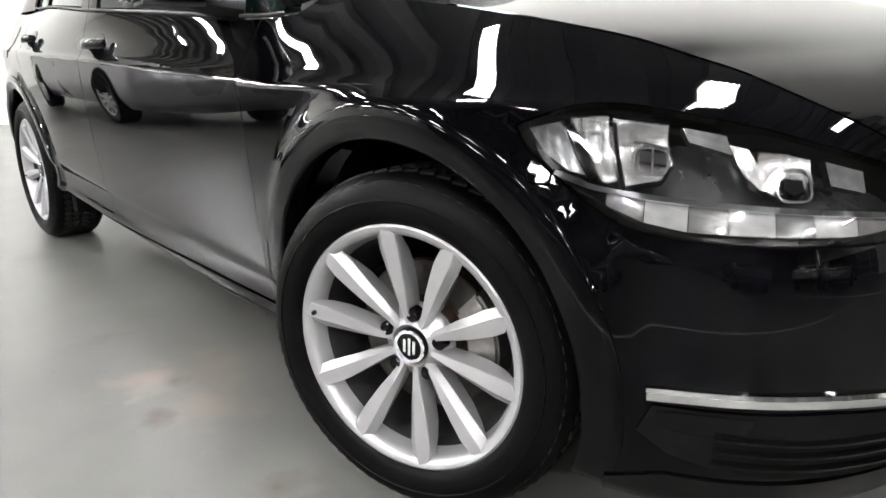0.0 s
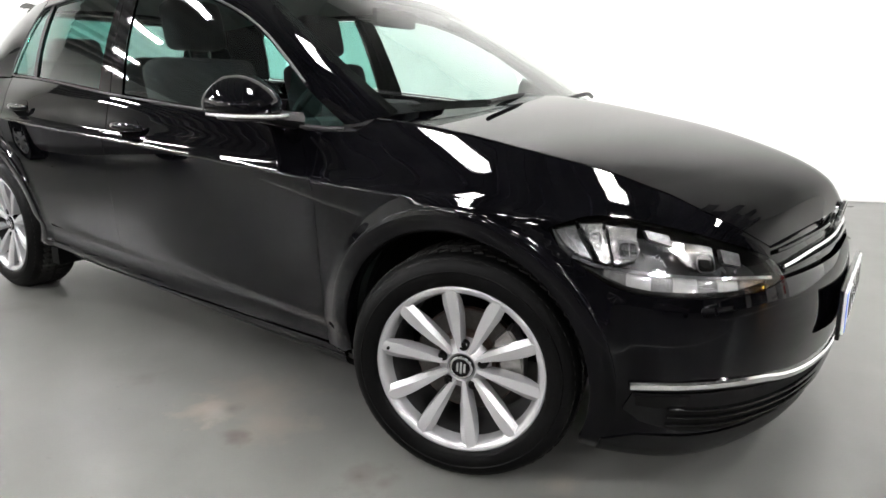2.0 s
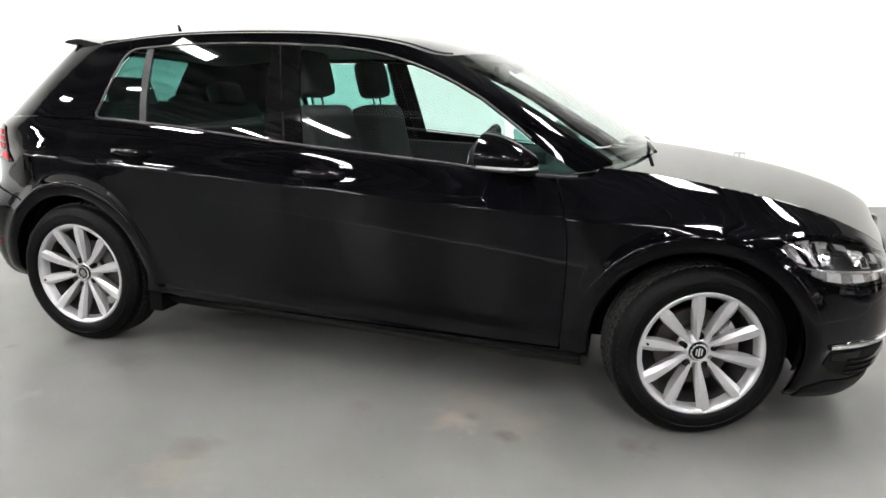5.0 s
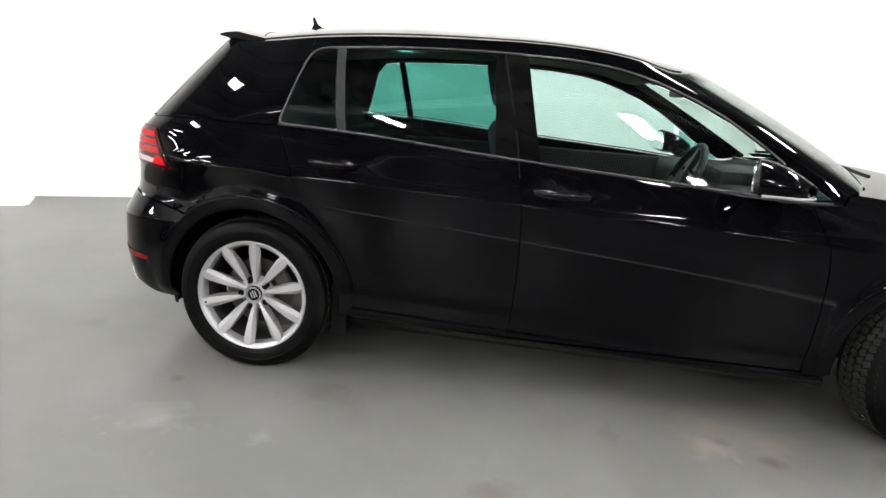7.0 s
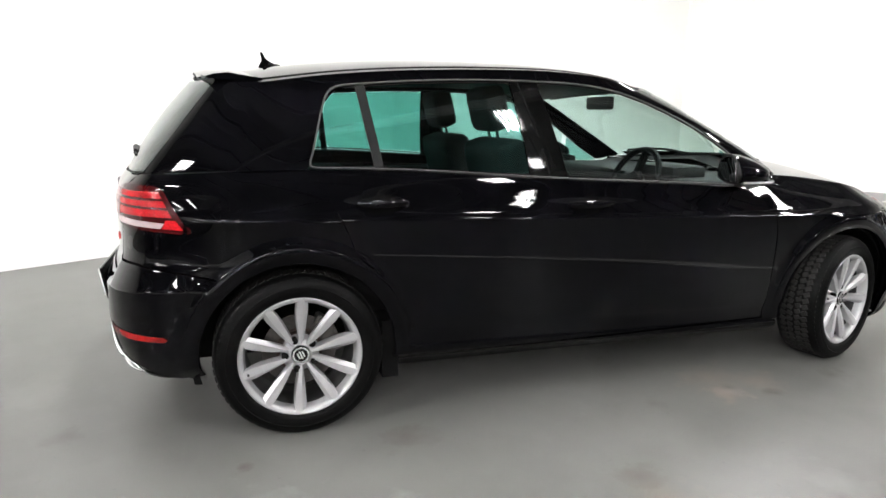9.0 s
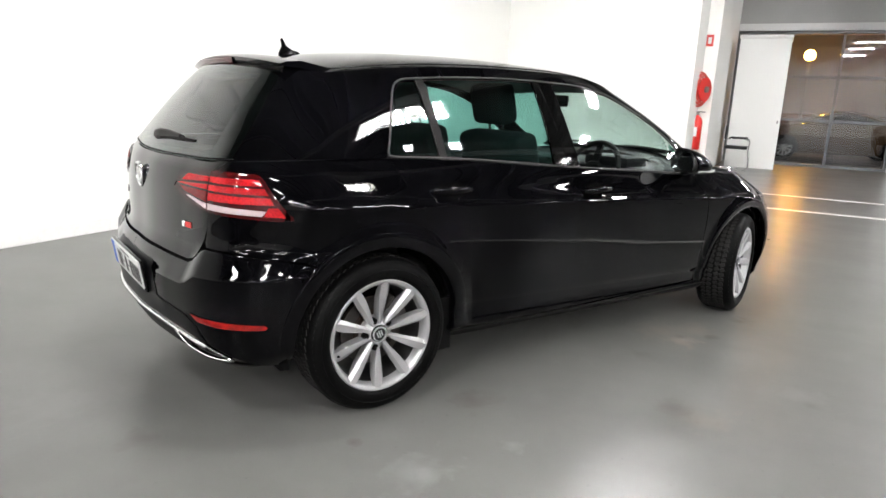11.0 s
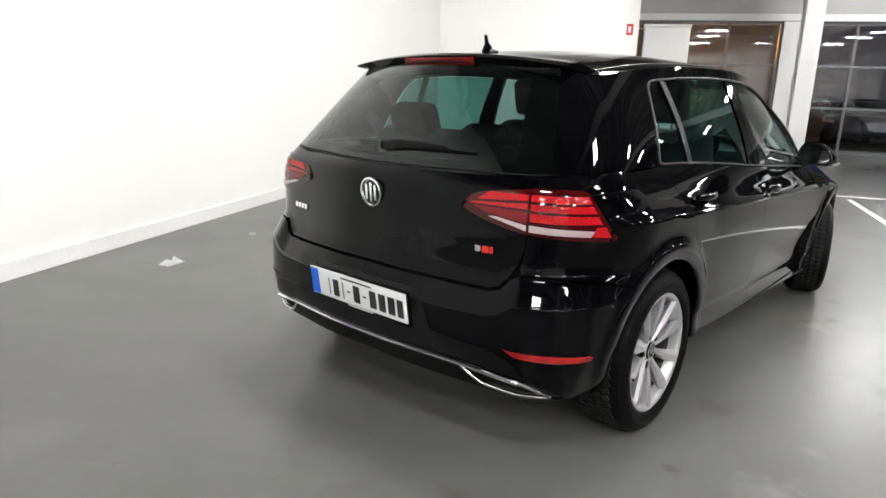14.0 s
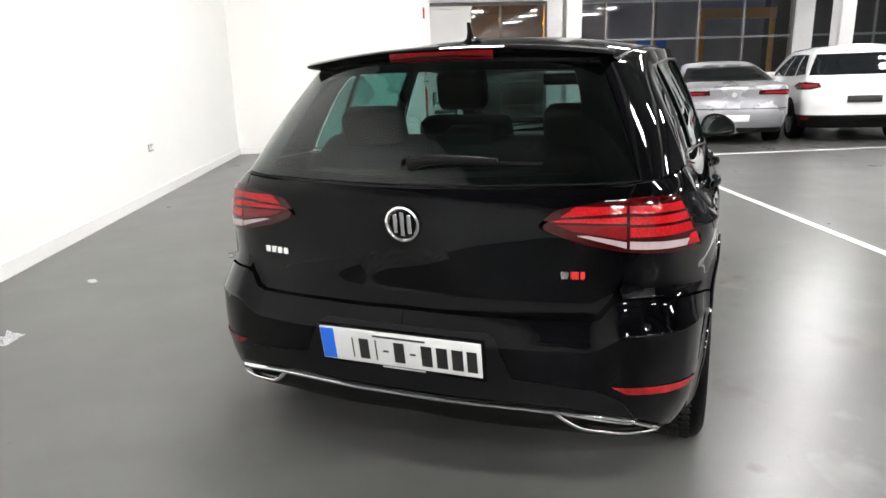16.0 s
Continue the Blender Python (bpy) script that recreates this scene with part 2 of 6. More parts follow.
def floor_material():
    """Grey sealed concrete: mottled, scuffed, with drips and tyre marks, half glossy."""
    m = bpy.data.materials.new("grey_sealed_floor")
    m.use_nodes = True
    nt = m.node_tree
    b = nt.nodes["Principled BSDF"]
    at = nt.nodes.new("ShaderNodeTexCoord")

    def noisy(scale, detail, lo, hi, out_lo, out_hi, stretch=None):
        n, r = nt.nodes.new("ShaderNodeTexNoise"), nt.nodes.new("ShaderNodeMapRange")
        n.inputs["Scale"].default_value, n.inputs["Detail"].default_value = scale, detail
        src = at.outputs["Object"]
        if stretch:
            mp = nt.nodes.new("ShaderNodeMapping")
            mp.inputs["Scale"].default_value = stretch
            nt.links.new(src, mp.inputs[0])
            src = mp.outputs[0]
        nt.links.new(src, n.inputs["Vector"])
        for k, v in zip(("From Min", "From Max", "To Min", "To Max"), (lo, hi, out_lo, out_hi)):
            r.inputs[k].default_value = v
        nt.links.new(n.outputs["Fac"], r.inputs["Value"])
        return r.outputs[0]

    parts = [noisy(0.6, 3, 0.3, 0.7, 0.90, 1.09), noisy(4, 5, 0.3, 0.7, 0.95, 1.05), noisy(150, 2, 0.3, 0.7, 0.98, 1.02), noisy(1.1, 5, 0.45, 0.75, 1.0, 0.90, (3, 0.6, 1)), noisy(2.4, 6, 0.52, 0.78, 1.0, 0.86), noisy(22, 2, 0.70, 0.80, 1.0, 0.80)]
    value = parts[0]
    for p in parts[1:]:
        mul = nt.nodes.new("ShaderNodeMath")
        mul.operation = "MULTIPLY"
        nt.links.new(value, mul.inputs[0])
        nt.links.new(p, mul.inputs[1])
        value = mul.outputs[0]
    col = nt.nodes.new("ShaderNodeVectorMath")
    col.operation = "SCALE"
    col.inputs[0].default_value = (0.100, 0.100, 0.094)
    nt.links.new(value, col.inputs["Scale"])
    # pale brown scuffs and dark drips, each a soft ragged spot
    tone = col.outputs[0]
    for colour, spots in (((0.185, 0.150, 0.120, 1), ((-0.006, -1.147, 0.12, 0.7), (0.10, -1.02, 0.22, 0.3), (0.22, -1.20, 0.16, 0.35), (-0.95, -1.35, 0.16, 0.25), (1.1, -1.35, 0.08, 0.3))),
                          ((0.165, 0.165, 0.160, 1), ((-1.90, -0.53, 0.16, 0.45), (-0.45, -1.72, 0.14, 0.3), (-0.46, -0.69, 0.20, 0.2), (-2.2, 0.9, 0.22, 0.2), (-1.89, -0.57, 0.10, 0.7), (-1.55, -0.75, 0.06, 0.5), (0.02, -1.16, 0.07, 0.5))),
                          ((0.045, 0.038, 0.032, 1), ((0.15, -1.30, 0.055, 0.75), (0.56, -1.41, 0.09, 0.65), (0.63, -1.43, 0.05, 0.5), (-0.34, -0.98, 0.08, 0.35), (-1.24, -0.51, 0.10, 0.3), (-2.37, 1.74, 0.20, 0.2), (-0.55, -1.75, 0.06, 0.4), (-1.29, -0.46, 0.13, 0.5), (-0.90, -1.23, 0.12, 0.55), (0.14, -1.28, 0.06, 0.8), (0.06, -1.13, 0.05, 0.5), (-1.84, -0.24, 0.04, 0.7), (-2.22, 0.43, 0.10, 0.4), (-0.04, -0.53, 0.12, 0.4), (0.56, -1.41, 0.05, 0.8)))):
        total = None
        for px, py, size, amount in spots:
            far, ragged, fade = nt.nodes.new("ShaderNodeVectorMath"), nt.nodes.new("ShaderNodeMath"), nt.nodes.new("ShaderNodeMapRange")
            far.operation, ragged.operation = "DISTANCE", "MULTIPLY"
            far.inputs[1].default_value = (px, py, 0)
            nt.links.new(at.outputs["Object"], far.inputs[0])
            nt.links.new(far.outputs["Value"], ragged.inputs[0])
            nt.links.new(noisy(13, 4, 0.3, 0.7, 0.5, 2.0), ragged.inputs[1])
            for k, v in zip(("From Min", "From Max", "To Min", "To Max"), (0.1 * size, size, amount, 0.0)):
                fade.inputs[k].default_value = v
            nt.links.new(ragged.outputs[0], fade.inputs["Value"])
            if total is None:
                total = fade.outputs[0]
            else:
                add = nt.nodes.new("ShaderNodeMath")
                add.operation = "MAXIMUM"
                nt.links.new(total, add.inputs[0])
                nt.links.new(fade.outputs[0], add.inputs[1])
                total = add.outputs[0]
        stain = nt.nodes.new("ShaderNodeMix")
        stain.data_type = "RGBA"
        stain.inputs[7].default_value = colour
        nt.links.new(tone, stain.inputs[6])
        nt.links.new(total, stain.inputs[0])
        tone = stain.outputs[2]
    nt.links.new(tone, b.inputs["Base Color"])
    nt.links.new(noisy(1.7, 3, 0.15, 0.85, 0.26, 0.33), b.inputs["Roughness"])
    b.inputs["Specular IOR Level"].default_value = 0.27
    return m


FLOOR = floor_material()


# ---- building blocks ----
def mesh_of(name, bm, material, smooth=True, angle=40):
    bmesh.ops.recalc_face_normals(bm, faces=bm.faces)
    me = bpy.data.meshes.new(name)
    bm.to_mesh(me)
    bm.free()
    if material:
        me.materials.append(material)
    if smooth:
        for p in me.polygons:
            p.use_smooth = True
        me.set_sharp_from_angle(angle=radians(angle))
    return me


def part(name, bm, material, parent=None, label="", smooth=True, angle=40):
    """Links a bmesh as one mesh object under a thing or a part."""
    ob = new(name, mesh_of(name, bm, material, smooth, angle))
    ob.parent = parent
    if label:
        tagged(ob, label)
    return ob


def thing(name, label, category, group="", kind="", m=None):
    ob = tagged(new(name), label, category, group, kind)
    if m is not None:
        ob.matrix_world = m
    return ob


def box(bm, x0, x1, y0, y1, z0, z1, bevel=0.0, segs=2, m=None):
    r = bmesh.ops.create_cube(bm, size=1.0)
    mat = Matrix.Translation(((x0 + x1) / 2, (y0 + y1) / 2, (z0 + z1) / 2)) @ Matrix.Diagonal((abs(x1 - x0), abs(y1 - y0), abs(z1 - z0), 1))
    bmesh.ops.transform(bm, matrix=mat, verts=r["verts"])
    verts = r["verts"]
    if bevel:
        edges = list({e for v in verts for e in v.link_edges})
        got = bmesh.ops.bevel(bm, geom=edges, offset=bevel, segments=segs, profile=0.6, affect="EDGES")
        verts = list({v for f in got["faces"] for v in f.verts} | {v for v in verts if v.is_valid})
    if m is not None:
        bmesh.ops.transform(bm, matrix=m, verts=verts)
    return bm


def boxed(*a, **k):
    return box(bmesh.new(), *a, **k)


def lathe(profile, n=48, axis="y", bm=None, centre=(0, 0, 0)):
    """Turns a profile of (radius, along) round an axis."""
    bm = bm or bmesh.new()
    rings = []
    for i in range(n):
        a = 2 * math.pi * i / n
        ring = []
        for r, h in profile:
            c, s = r * math.cos(a), r * math.sin(a)
            p = {"y": (c, h, s), "z": (c, s, h), "x": (h, c, s)}[axis]
            ring.append(bm.verts.new(Vector(p) + Vector(centre)))
        rings.append(ring)
    for i in range(n):
        a, b = rings[i], rings[(i + 1) % n]
        for j in range(len(profile) - 1):
            bm.faces.new((a[j], a[j + 1], b[j + 1], b[j]))
    bmesh.ops.remove_doubles(bm, verts=bm.verts, dist=1e-5)
    return bm


def tube(points, radius, sides=10, closed=False, flat=1.0):
    """A round bar along a line of points."""
    bm = bmesh.new()
    pts = [Vector(p) for p in points]
    n = len(pts)
    rings, up = [], Vector((0, 0, 1))
    for i, p in enumerate(pts):
        a, b = pts[(i - 1) % n if closed else max(i - 1, 0)], pts[(i + 1) % n if closed else min(i + 1, n - 1)]
        t = (b - a).normalized()
        side = t.cross(up if abs(t.dot(up)) < 0.97 else Vector((1, 0, 0))).normalized()
        over = side.cross(t).normalized()
        r = radius(i / max(n - 1, 1)) if callable(radius) else radius
        rings.append([bm.verts.new(p + side * (math.cos(2 * math.pi * k / sides) * r * flat) + over * (math.sin(2 * math.pi * k / sides) * r)) for k in range(sides)])
    for i in range(n if closed else n - 1):
        a, b = rings[i], rings[(i + 1) % n]
        for k in range(sides):
            bm.faces.new((a[k], a[(k + 1) % sides], b[(k + 1) % sides], b[k]))
    if not closed:
        bm.faces.new(rings[0])
        bm.faces.new(rings[-1][::-1])
    return bm


def prism(outline, y0, y1, bevel=0.0):
    """A flat shape in x and z, drawn out along y."""
    bm = bmesh.new()
    f = bm.faces.new([bm.verts.new((x, y0, z)) for x, z in outline])
    r = bmesh.ops.extrude_face_region(bm, geom=[f])
    bmesh.ops.translate(bm, vec=(0, y1 - y0, 0), verts=[v for v in r["geom"] if isinstance(v, bmesh.types.BMVert)])
    if bevel:
        bmesh.ops.bevel(bm, geom=list(bm.edges), offset=bevel, segments=2, affect="EDGES")
    return bm


def sheet_cells(outline, da, db):
    """A flat outline in (a, b), cut into cells; returns the vertices and the faces."""
    bm = bmesh.new()
    bm.faces.new([bm.verts.new((a, b, 0)) for a, b in outline])
    lo, hi = np.min(outline, 0), np.max(outline, 0)
    for axis, d in ((0, da), (1, db)):
        n = max(1, int(math.ceil((hi[axis] - lo[axis]) / d)))
        no = (1, 0, 0) if axis == 0 else (0, 1, 0)
        for i in range(1, n):
            co = [0, 0, 0]
            co[axis] = lo[axis] + (hi[axis] - lo[axis]) * (i + 0.013) / n
            bmesh.ops.bisect_plane(bm, geom=bm.verts[:] + bm.edges[:] + bm.faces[:], plane_co=co, plane_no=no, dist=1e-6)
    bmesh.ops.triangulate(bm, faces=[f for f in bm.faces if len(f.verts) > 4])
    bm.normal_update()
    if sum(f.normal.z * f.calc_area() for f in bm.faces) < 0:
        bmesh.ops.reverse_faces(bm, faces=bm.faces)
    bm.verts.index_update()
    verts = np.array([v.co[:2] for v in bm.verts])
    faces = [[v.index for v in f.verts] for f in bm.faces]
    rim = [(e.verts[0].index, e.verts[1].index) for e in bm.edges if len(e.link_faces) == 1]
    bm.free()
    return verts, faces, rim


def inset(outline, d):
    """The outline, drawn in by d."""
    p = np.array(outline, float)
    area = 0.5 * np.sum(p[:, 0] * np.roll(p[:, 1], -1) - np.roll(p[:, 0], -1) * p[:, 1])
    e = np.roll(p, -1, 0) - p
    n = np.stack([-e[:, 1], e[:, 0]], 1) / (np.linalg.norm(e, axis=1)[:, None] + 1e-9) * np.sign(area)
    m = n + np.roll(n, 1, 0)
    m /= np.maximum((m * m).sum(1)[:, None] / 2, 0.35)
    return p + m * d


def skin(name, outline, surface, material, parent, gap=0.002, out=0.0, da=0.03, db=0.03, rim=0.014, label="", ua=1.0, symmetric=True, other=None):
    """A panel of the car: a flat outline laid on a surface, with its edges turned in; its mirror image too."""
    pts = np.array(outline, float) * (ua, 1)
    pts = inset(pts, gap) if gap else pts
    v, faces, edges = sheet_cells(pts / (ua, 1), da, db)
    p = surface(v[:, 0], v[:, 1])
    e = 4e-3
    a = surface(v[:, 0] + e / ua, v[:, 1]) - surface(v[:, 0] - e / ua, v[:, 1])
    b = surface(v[:, 0], v[:, 1] + e) - surface(v[:, 0], v[:, 1] - e)
    n = np.cross(a, b)
    n /= np.linalg.norm(n, axis=1)[:, None] + 1e-12
    away = p - np.array([0, 0, 0.65])
    away[:, 0] *= 0.35
    if np.sum((n * away).sum(1)) < 0:
        n, faces = -n, [f[::-1] for f in faces]
    p = p + n * out
    count = len(p)
    verts, normals, faces = list(p), list(n), [list(f) for f in faces]
    if rim:
        used = {}
        mid = p.mean(0)
        for i, j in edges:
            for k in (i, j):
                if k not in used:
                    used[k] = len(verts)
                    verts += [p[k] - n[k] * 0.0005, p[k] - n[k] * rim]
                    normals += [n[k], n[k]]
        for i, j in edges:
            faces.append([used[i], used[i] + 1, used[j] + 1, used[j]])
    me = bpy.data.meshes.new(name)
    me.from_pydata([tuple(q) for q in verts], [], faces)
    me.materials.append(material)
    for q in me.polygons:
        q.use_smooth = True
    me.normals_split_custom_set_from_vertices([tuple(q) for q in normals])
    ob = new(name, me)
    ob.parent = parent
    if label:
        tagged(ob, label)
    made = [ob]
    if symmetric:
        twin = new(name, me)
        twin.parent, twin.scale = other or parent, (1, -1, 1)
        if label:
            tagged(twin, label)
        made.append(twin)
    return made

# ---- car surface: plan curve and sections (x ahead, y to the left, z up, metres) ----
def curve(*pts):
    """A smooth curve without overshoot through (x, y) pairs."""
    xs, ys = np.array(sorted(pts), float).T
    h, d = np.diff(xs), np.diff(ys) / np.diff(xs)
    m = np.r_[d[0], [2 * a * b / (a + b) if a * b > 0 else 0.0 for a, b in zip(d[:-1], d[1:])], d[-1]]

    def at(x):
        x = np.asarray(x, float)
        k = np.clip(np.searchsorted(xs, x) - 1, 0, len(h) - 1)
        s = np.clip((x - xs[k]) / h[k], 0, 1)
        y = ys[k] * (1 + 2 * s) * (1 - s) ** 2 + ys[k + 1] * s * s * (3 - 2 * s) + h[k] * (m[k] * s * (1 - s) ** 2 - m[k + 1] * s * s * (1 - s))
        return y + np.where(x < xs[0], (x - xs[0]) * m[0], 0) + np.where(x > xs[-1], (x - xs[-1]) * m[-1], 0)

    return at


def spline(pts, n, closed=False):
    """n points along a Catmull-Rom curve through pts, of any dimension."""
    p = np.array(pts, float)
    q = np.vstack([p[-1:], p, p[:2]]) if closed else np.vstack([2 * p[:1] - p[1:2], p, 2 * p[-1:] - p[-2:-1]])
    t = np.linspace(0, len(p) - (0 if closed else 1), n, endpoint=not closed)
    k = np.minimum(t.astype(int), len(q) - 4)
    s = (t - k)[:, None]
    a, b, c, d = q[k], q[k + 1], q[k + 2], q[k + 3]
    return 0.5 * (2 * b + (c - a) * s + (2 * a - 5 * b + 4 * c - d) * s * s + (3 * b - a - 3 * c + d) * s**3)


def step(x, a, b):
    s = np.clip((np.asarray(x, float) - a) / (b - a), 0, 1)
    return s * s * (3 - 2 * s)


AXLE, HUB_Z, TYRE_R, RIM_R = 1.31, 0.310, 0.315, 0.237
# half of the plan at bumper level, from the tail to the nose; u is the length along it, 0 at mid-car
_plan = spline([(-2.047, -0.2), (-2.052, 0), (-2.047, 0.2), (-2.012, 0.44), (-1.955, 0.672), (-1.835, 0.803), (-1.63, 0.855), (-1.3, 0.870), (-0.9, 0.881), (-0.3, 0.883), (0.3, 0.882),
                (0.9, 0.879), (1.3, 0.872), (1.58, 0.838), (1.78, 0.772), (1.93, 0.655), (2.035, 0.45), (2.09, 0.22), (2.103, 0), (2.09, -0.22)], 1401)
_plan = _plan[(_plan[:, 1] >= 0)]
_plan[0, 1] = _plan[-1, 1] = 0.0
_len = np.r_[0, np.cumsum(np.hypot(*np.diff(_plan, axis=0).T))]
_len -= np.interp(0, _plan[:, 0], _len)
U_TAIL, U_NOSE = _len[0], _len[-1]


def u_at(x=None, y=None, rear=True):
    """The place along the plan of a given x (flank) or of a given half width (tail or nose)."""
    if y is None:
        return np.interp(x, _plan[:, 0], _len)
    half = len(_plan) // 2
    return np.interp(np.abs(y), _plan[:half, 1], _len[:half]) if rear else np.interp(np.abs(y), _plan[half:][::-1, 1], _len[half:][::-1])


# how far the skin lies inside the plan, by height: flank, nose and tail
_flank = curve((0.12, 0.20), (0.15, 0.172), (0.19, 0.128), (0.222, 0.074), (0.242, 0.044), (0.254, 0.0385), (0.266, 0.039), (0.280, 0.042), (0.30, 0.0435), (0.335, 0.0415), (0.355, 0.0335), (0.372, 0.0280), (0.42, 0.0225), (0.55, 0.010), (0.70, 0.001), (0.785, 0), (0.79, 0.003), (0.803, 0.014), (0.83, 0.025),
               (0.87, 0.038), (0.92, 0.056), (0.96, 0.078), (1.02, 0.128), (1.1, 0.18))
_nose = curve((0.12, 0.13), (0.15, 0.08), (0.19, 0.05), (0.24, 0.035), (0.30, 0.020), (0.36, 0.008), (0.46, 0.0), (0.54, 0.008), (0.60, 0.025), (0.66, 0.055), (0.71, 0.09), (0.76, 0.15), (0.80, 0.22), (0.9, 0.42))
_tail = curve((0.15, 0.20), (0.20, 0.13), (0.25, 0.06), (0.30, 0.03), (0.38, 0.008), (0.48, 0), (0.588, 0.001), (0.600, 0.007), (0.64, 0.027), (0.668, 0.042), (0.68, 0.052), (0.72, 0.06), (0.80, 0.062), (0.873, 0.068),
              (0.94, 0.084), (0.985, 0.12), (1.04, 0.19))
_lean = curve((-2.0, 0.2), (-1.3, 0.27), (-0.6, 0.05), (-0.2, 0), (0.3, 0.08), (0.85, 0.42), (1.0, 0.62), (1.4, 0.95), (2.0, 1.0))


def body(u, z):
    """The lower body's skin on the car's right side, as an array of places."""
    u, z = np.broadcast_arrays(np.asarray(u, float), np.asarray(z, float))
    # the lamps, seams and pipes of the tail sit a little further in than their nominal places
    u = u - 0.035 * step(-u, 1.78, 1.98) * (1 - step(-u, 2.25, 2.6))
    over = np.where((u > U_NOSE) | (u < U_TAIL), -1.0, 1.0)
    u = np.where(u > U_NOSE, 2 * U_NOSE - u, np.where(u < U_TAIL, 2 * U_TAIL - u, u))
    x, y = np.interp(u, _len, _plan[:, 0]), np.interp(u, _len, _plan[:, 1])
    e = 0.02
    tx, ty = np.interp(u + e, _len, _plan[:, 0]) - np.interp(u - e, _len, _plan[:, 0]), np.interp(u + e, _len, _plan[:, 1]) - np.interp(u - e, _len, _plan[:, 1])
    # the ends of the plan are mirrored, so the normal there points straight along x
    tx = np.where((u > U_NOSE - 0.1) | (u < U_TAIL + 0.1), tx * np.clip(np.minimum(U_NOSE - u, u - U_TAIL) / 0.1, 0, 1), tx)
    n = np.hypot(tx, ty)
    nx, ny = -ty / n, tx / n
    crease = z + 0.035 * np.clip(x, -1.7, 1.7)
    wf, wr = step(u, 1.35, 1.95), step(-u, 1.45, 1.85)
    d = _flank(crease) + np.maximum(crease - 0.785, 0) * _lean(x) * (1 - wr)
    # the front wing swells between its crease and the bonnet
    d = d - 0.0105 * np.sin(math.pi * np.clip((crease - 0.80) / 0.15, 0, 1)) * step(x, 0.75, 1.05)
    low = z + 0.045 * step(-u, 2.05, 2.16) * step(z, 0.42, 0.56) * (1 - step(z, 0.70, 0.88))
    d = (1 - wf - wr) * d + wf * _nose(z) + wr * _tail(low)
    for wheel in (AXLE, -AXLE):
        r = np.hypot(x - wheel, z - HUB_Z)
        d = d - 0.012 * (1 - step(r, 0.400, 0.465)) * step(z, 0.15, 0.3) * (1 - step(np.abs(x - wheel), 0.42, 0.5))
    d = d + 0.006 * step(-u, 2.28, 2.42) * step(z, 0.37, 0.44) * (1 - step(z, 0.56, 0.60))
    return np.stack([x - nx * d, -(y - ny * d) * over, z], -1)


_belt = curve((-1.35, 1.002), (-1.25, 1.000), (-0.97, 0.992), (-0.28, 0.945), (0.3, 0.910), (0.80, 0.880), (0.92, 0.886))
_base = [(1.16, 0, 0.962), (1.13, 0.30, 0.957), (1.04, 0.575, 0.945), (0.950, 0.715, 0.922)]
for _u in (0.78, 0.40, -0.25, -0.75, -1.15):
    _base.append(tuple(body(_u, _belt(_u)) * (1, -1, 1)))
for _u, _z in ((-1.55, 1.0), (-1.95, 0.99), (-2.3, 0.982), (U_TAIL, 0.978)):
    _base.append(tuple(body(_u, _z) * (1, -1, 1)))
_top = [(0.44, 0, 1.340), (0.42, 0.28, 1.335), (0.36, 0.48, 1.320), (0.265, 0.578, 1.310), (0.12, 0.608, 1.348), (-0.06, 0.622, 1.372), (-0.32, 0.635, 1.382), (-0.75, 0.622, 1.376), (-1.10, 0.595, 1.355), (-1.42, 0.562, 1.318),
        (-1.565, 0.485, 1.325), (-1.640, 0.25, 1.342), (-1.660, 0, 1.348)]
_mirror = np.array([1, -1, 1])
_b = spline([np.array(_base[1]) * _mirror] + _base + [np.array(_base[-2]) * _mirror], 1401)[100:1301]
_t = spline([np.array(_top[1]) * _mirror] + _top + [np.array(_top[-2]) * _mirror], 1401)[100:1301]
_gk = np.linspace(0, 12, 1201)


def cabin(k, s):
    """The glasshouse on the car's right side: k runs from the windscreen's middle (0) round to the rear window's (12), s from the belt (0) to the roof (1)."""
    k, s = np.broadcast_arrays(np.asarray(k, float), np.asarray(s, float))
    over = np.where((k < 0) | (k > 12), -1.0, 1.0)
    k = np.where(k < 0, -k, np.where(k > 12, 24 - k, k))
    out = []
    for c in range(3):
        b, t = np.interp(k, _gk, _b[:, c]), np.interp(k, _gk, _t[:, c])
        out.append(b + (t - b) * s)
    x, y, z = out
    bulge = (0.07 + 0.10 * np.exp(-((k - 3.0) / 0.6) ** 2)) * s * (1 - s)
    end = step(k, 1, 3.5) * (1 - step(k, 9, 10.5))
    tail = step(k, 9.5, 11)
    return np.stack([x + bulge * (1 - end) * (0.8 - 1.6 * tail), -(y + bulge * end) * over, z + bulge * 0.5 * (1 - end)], -1)


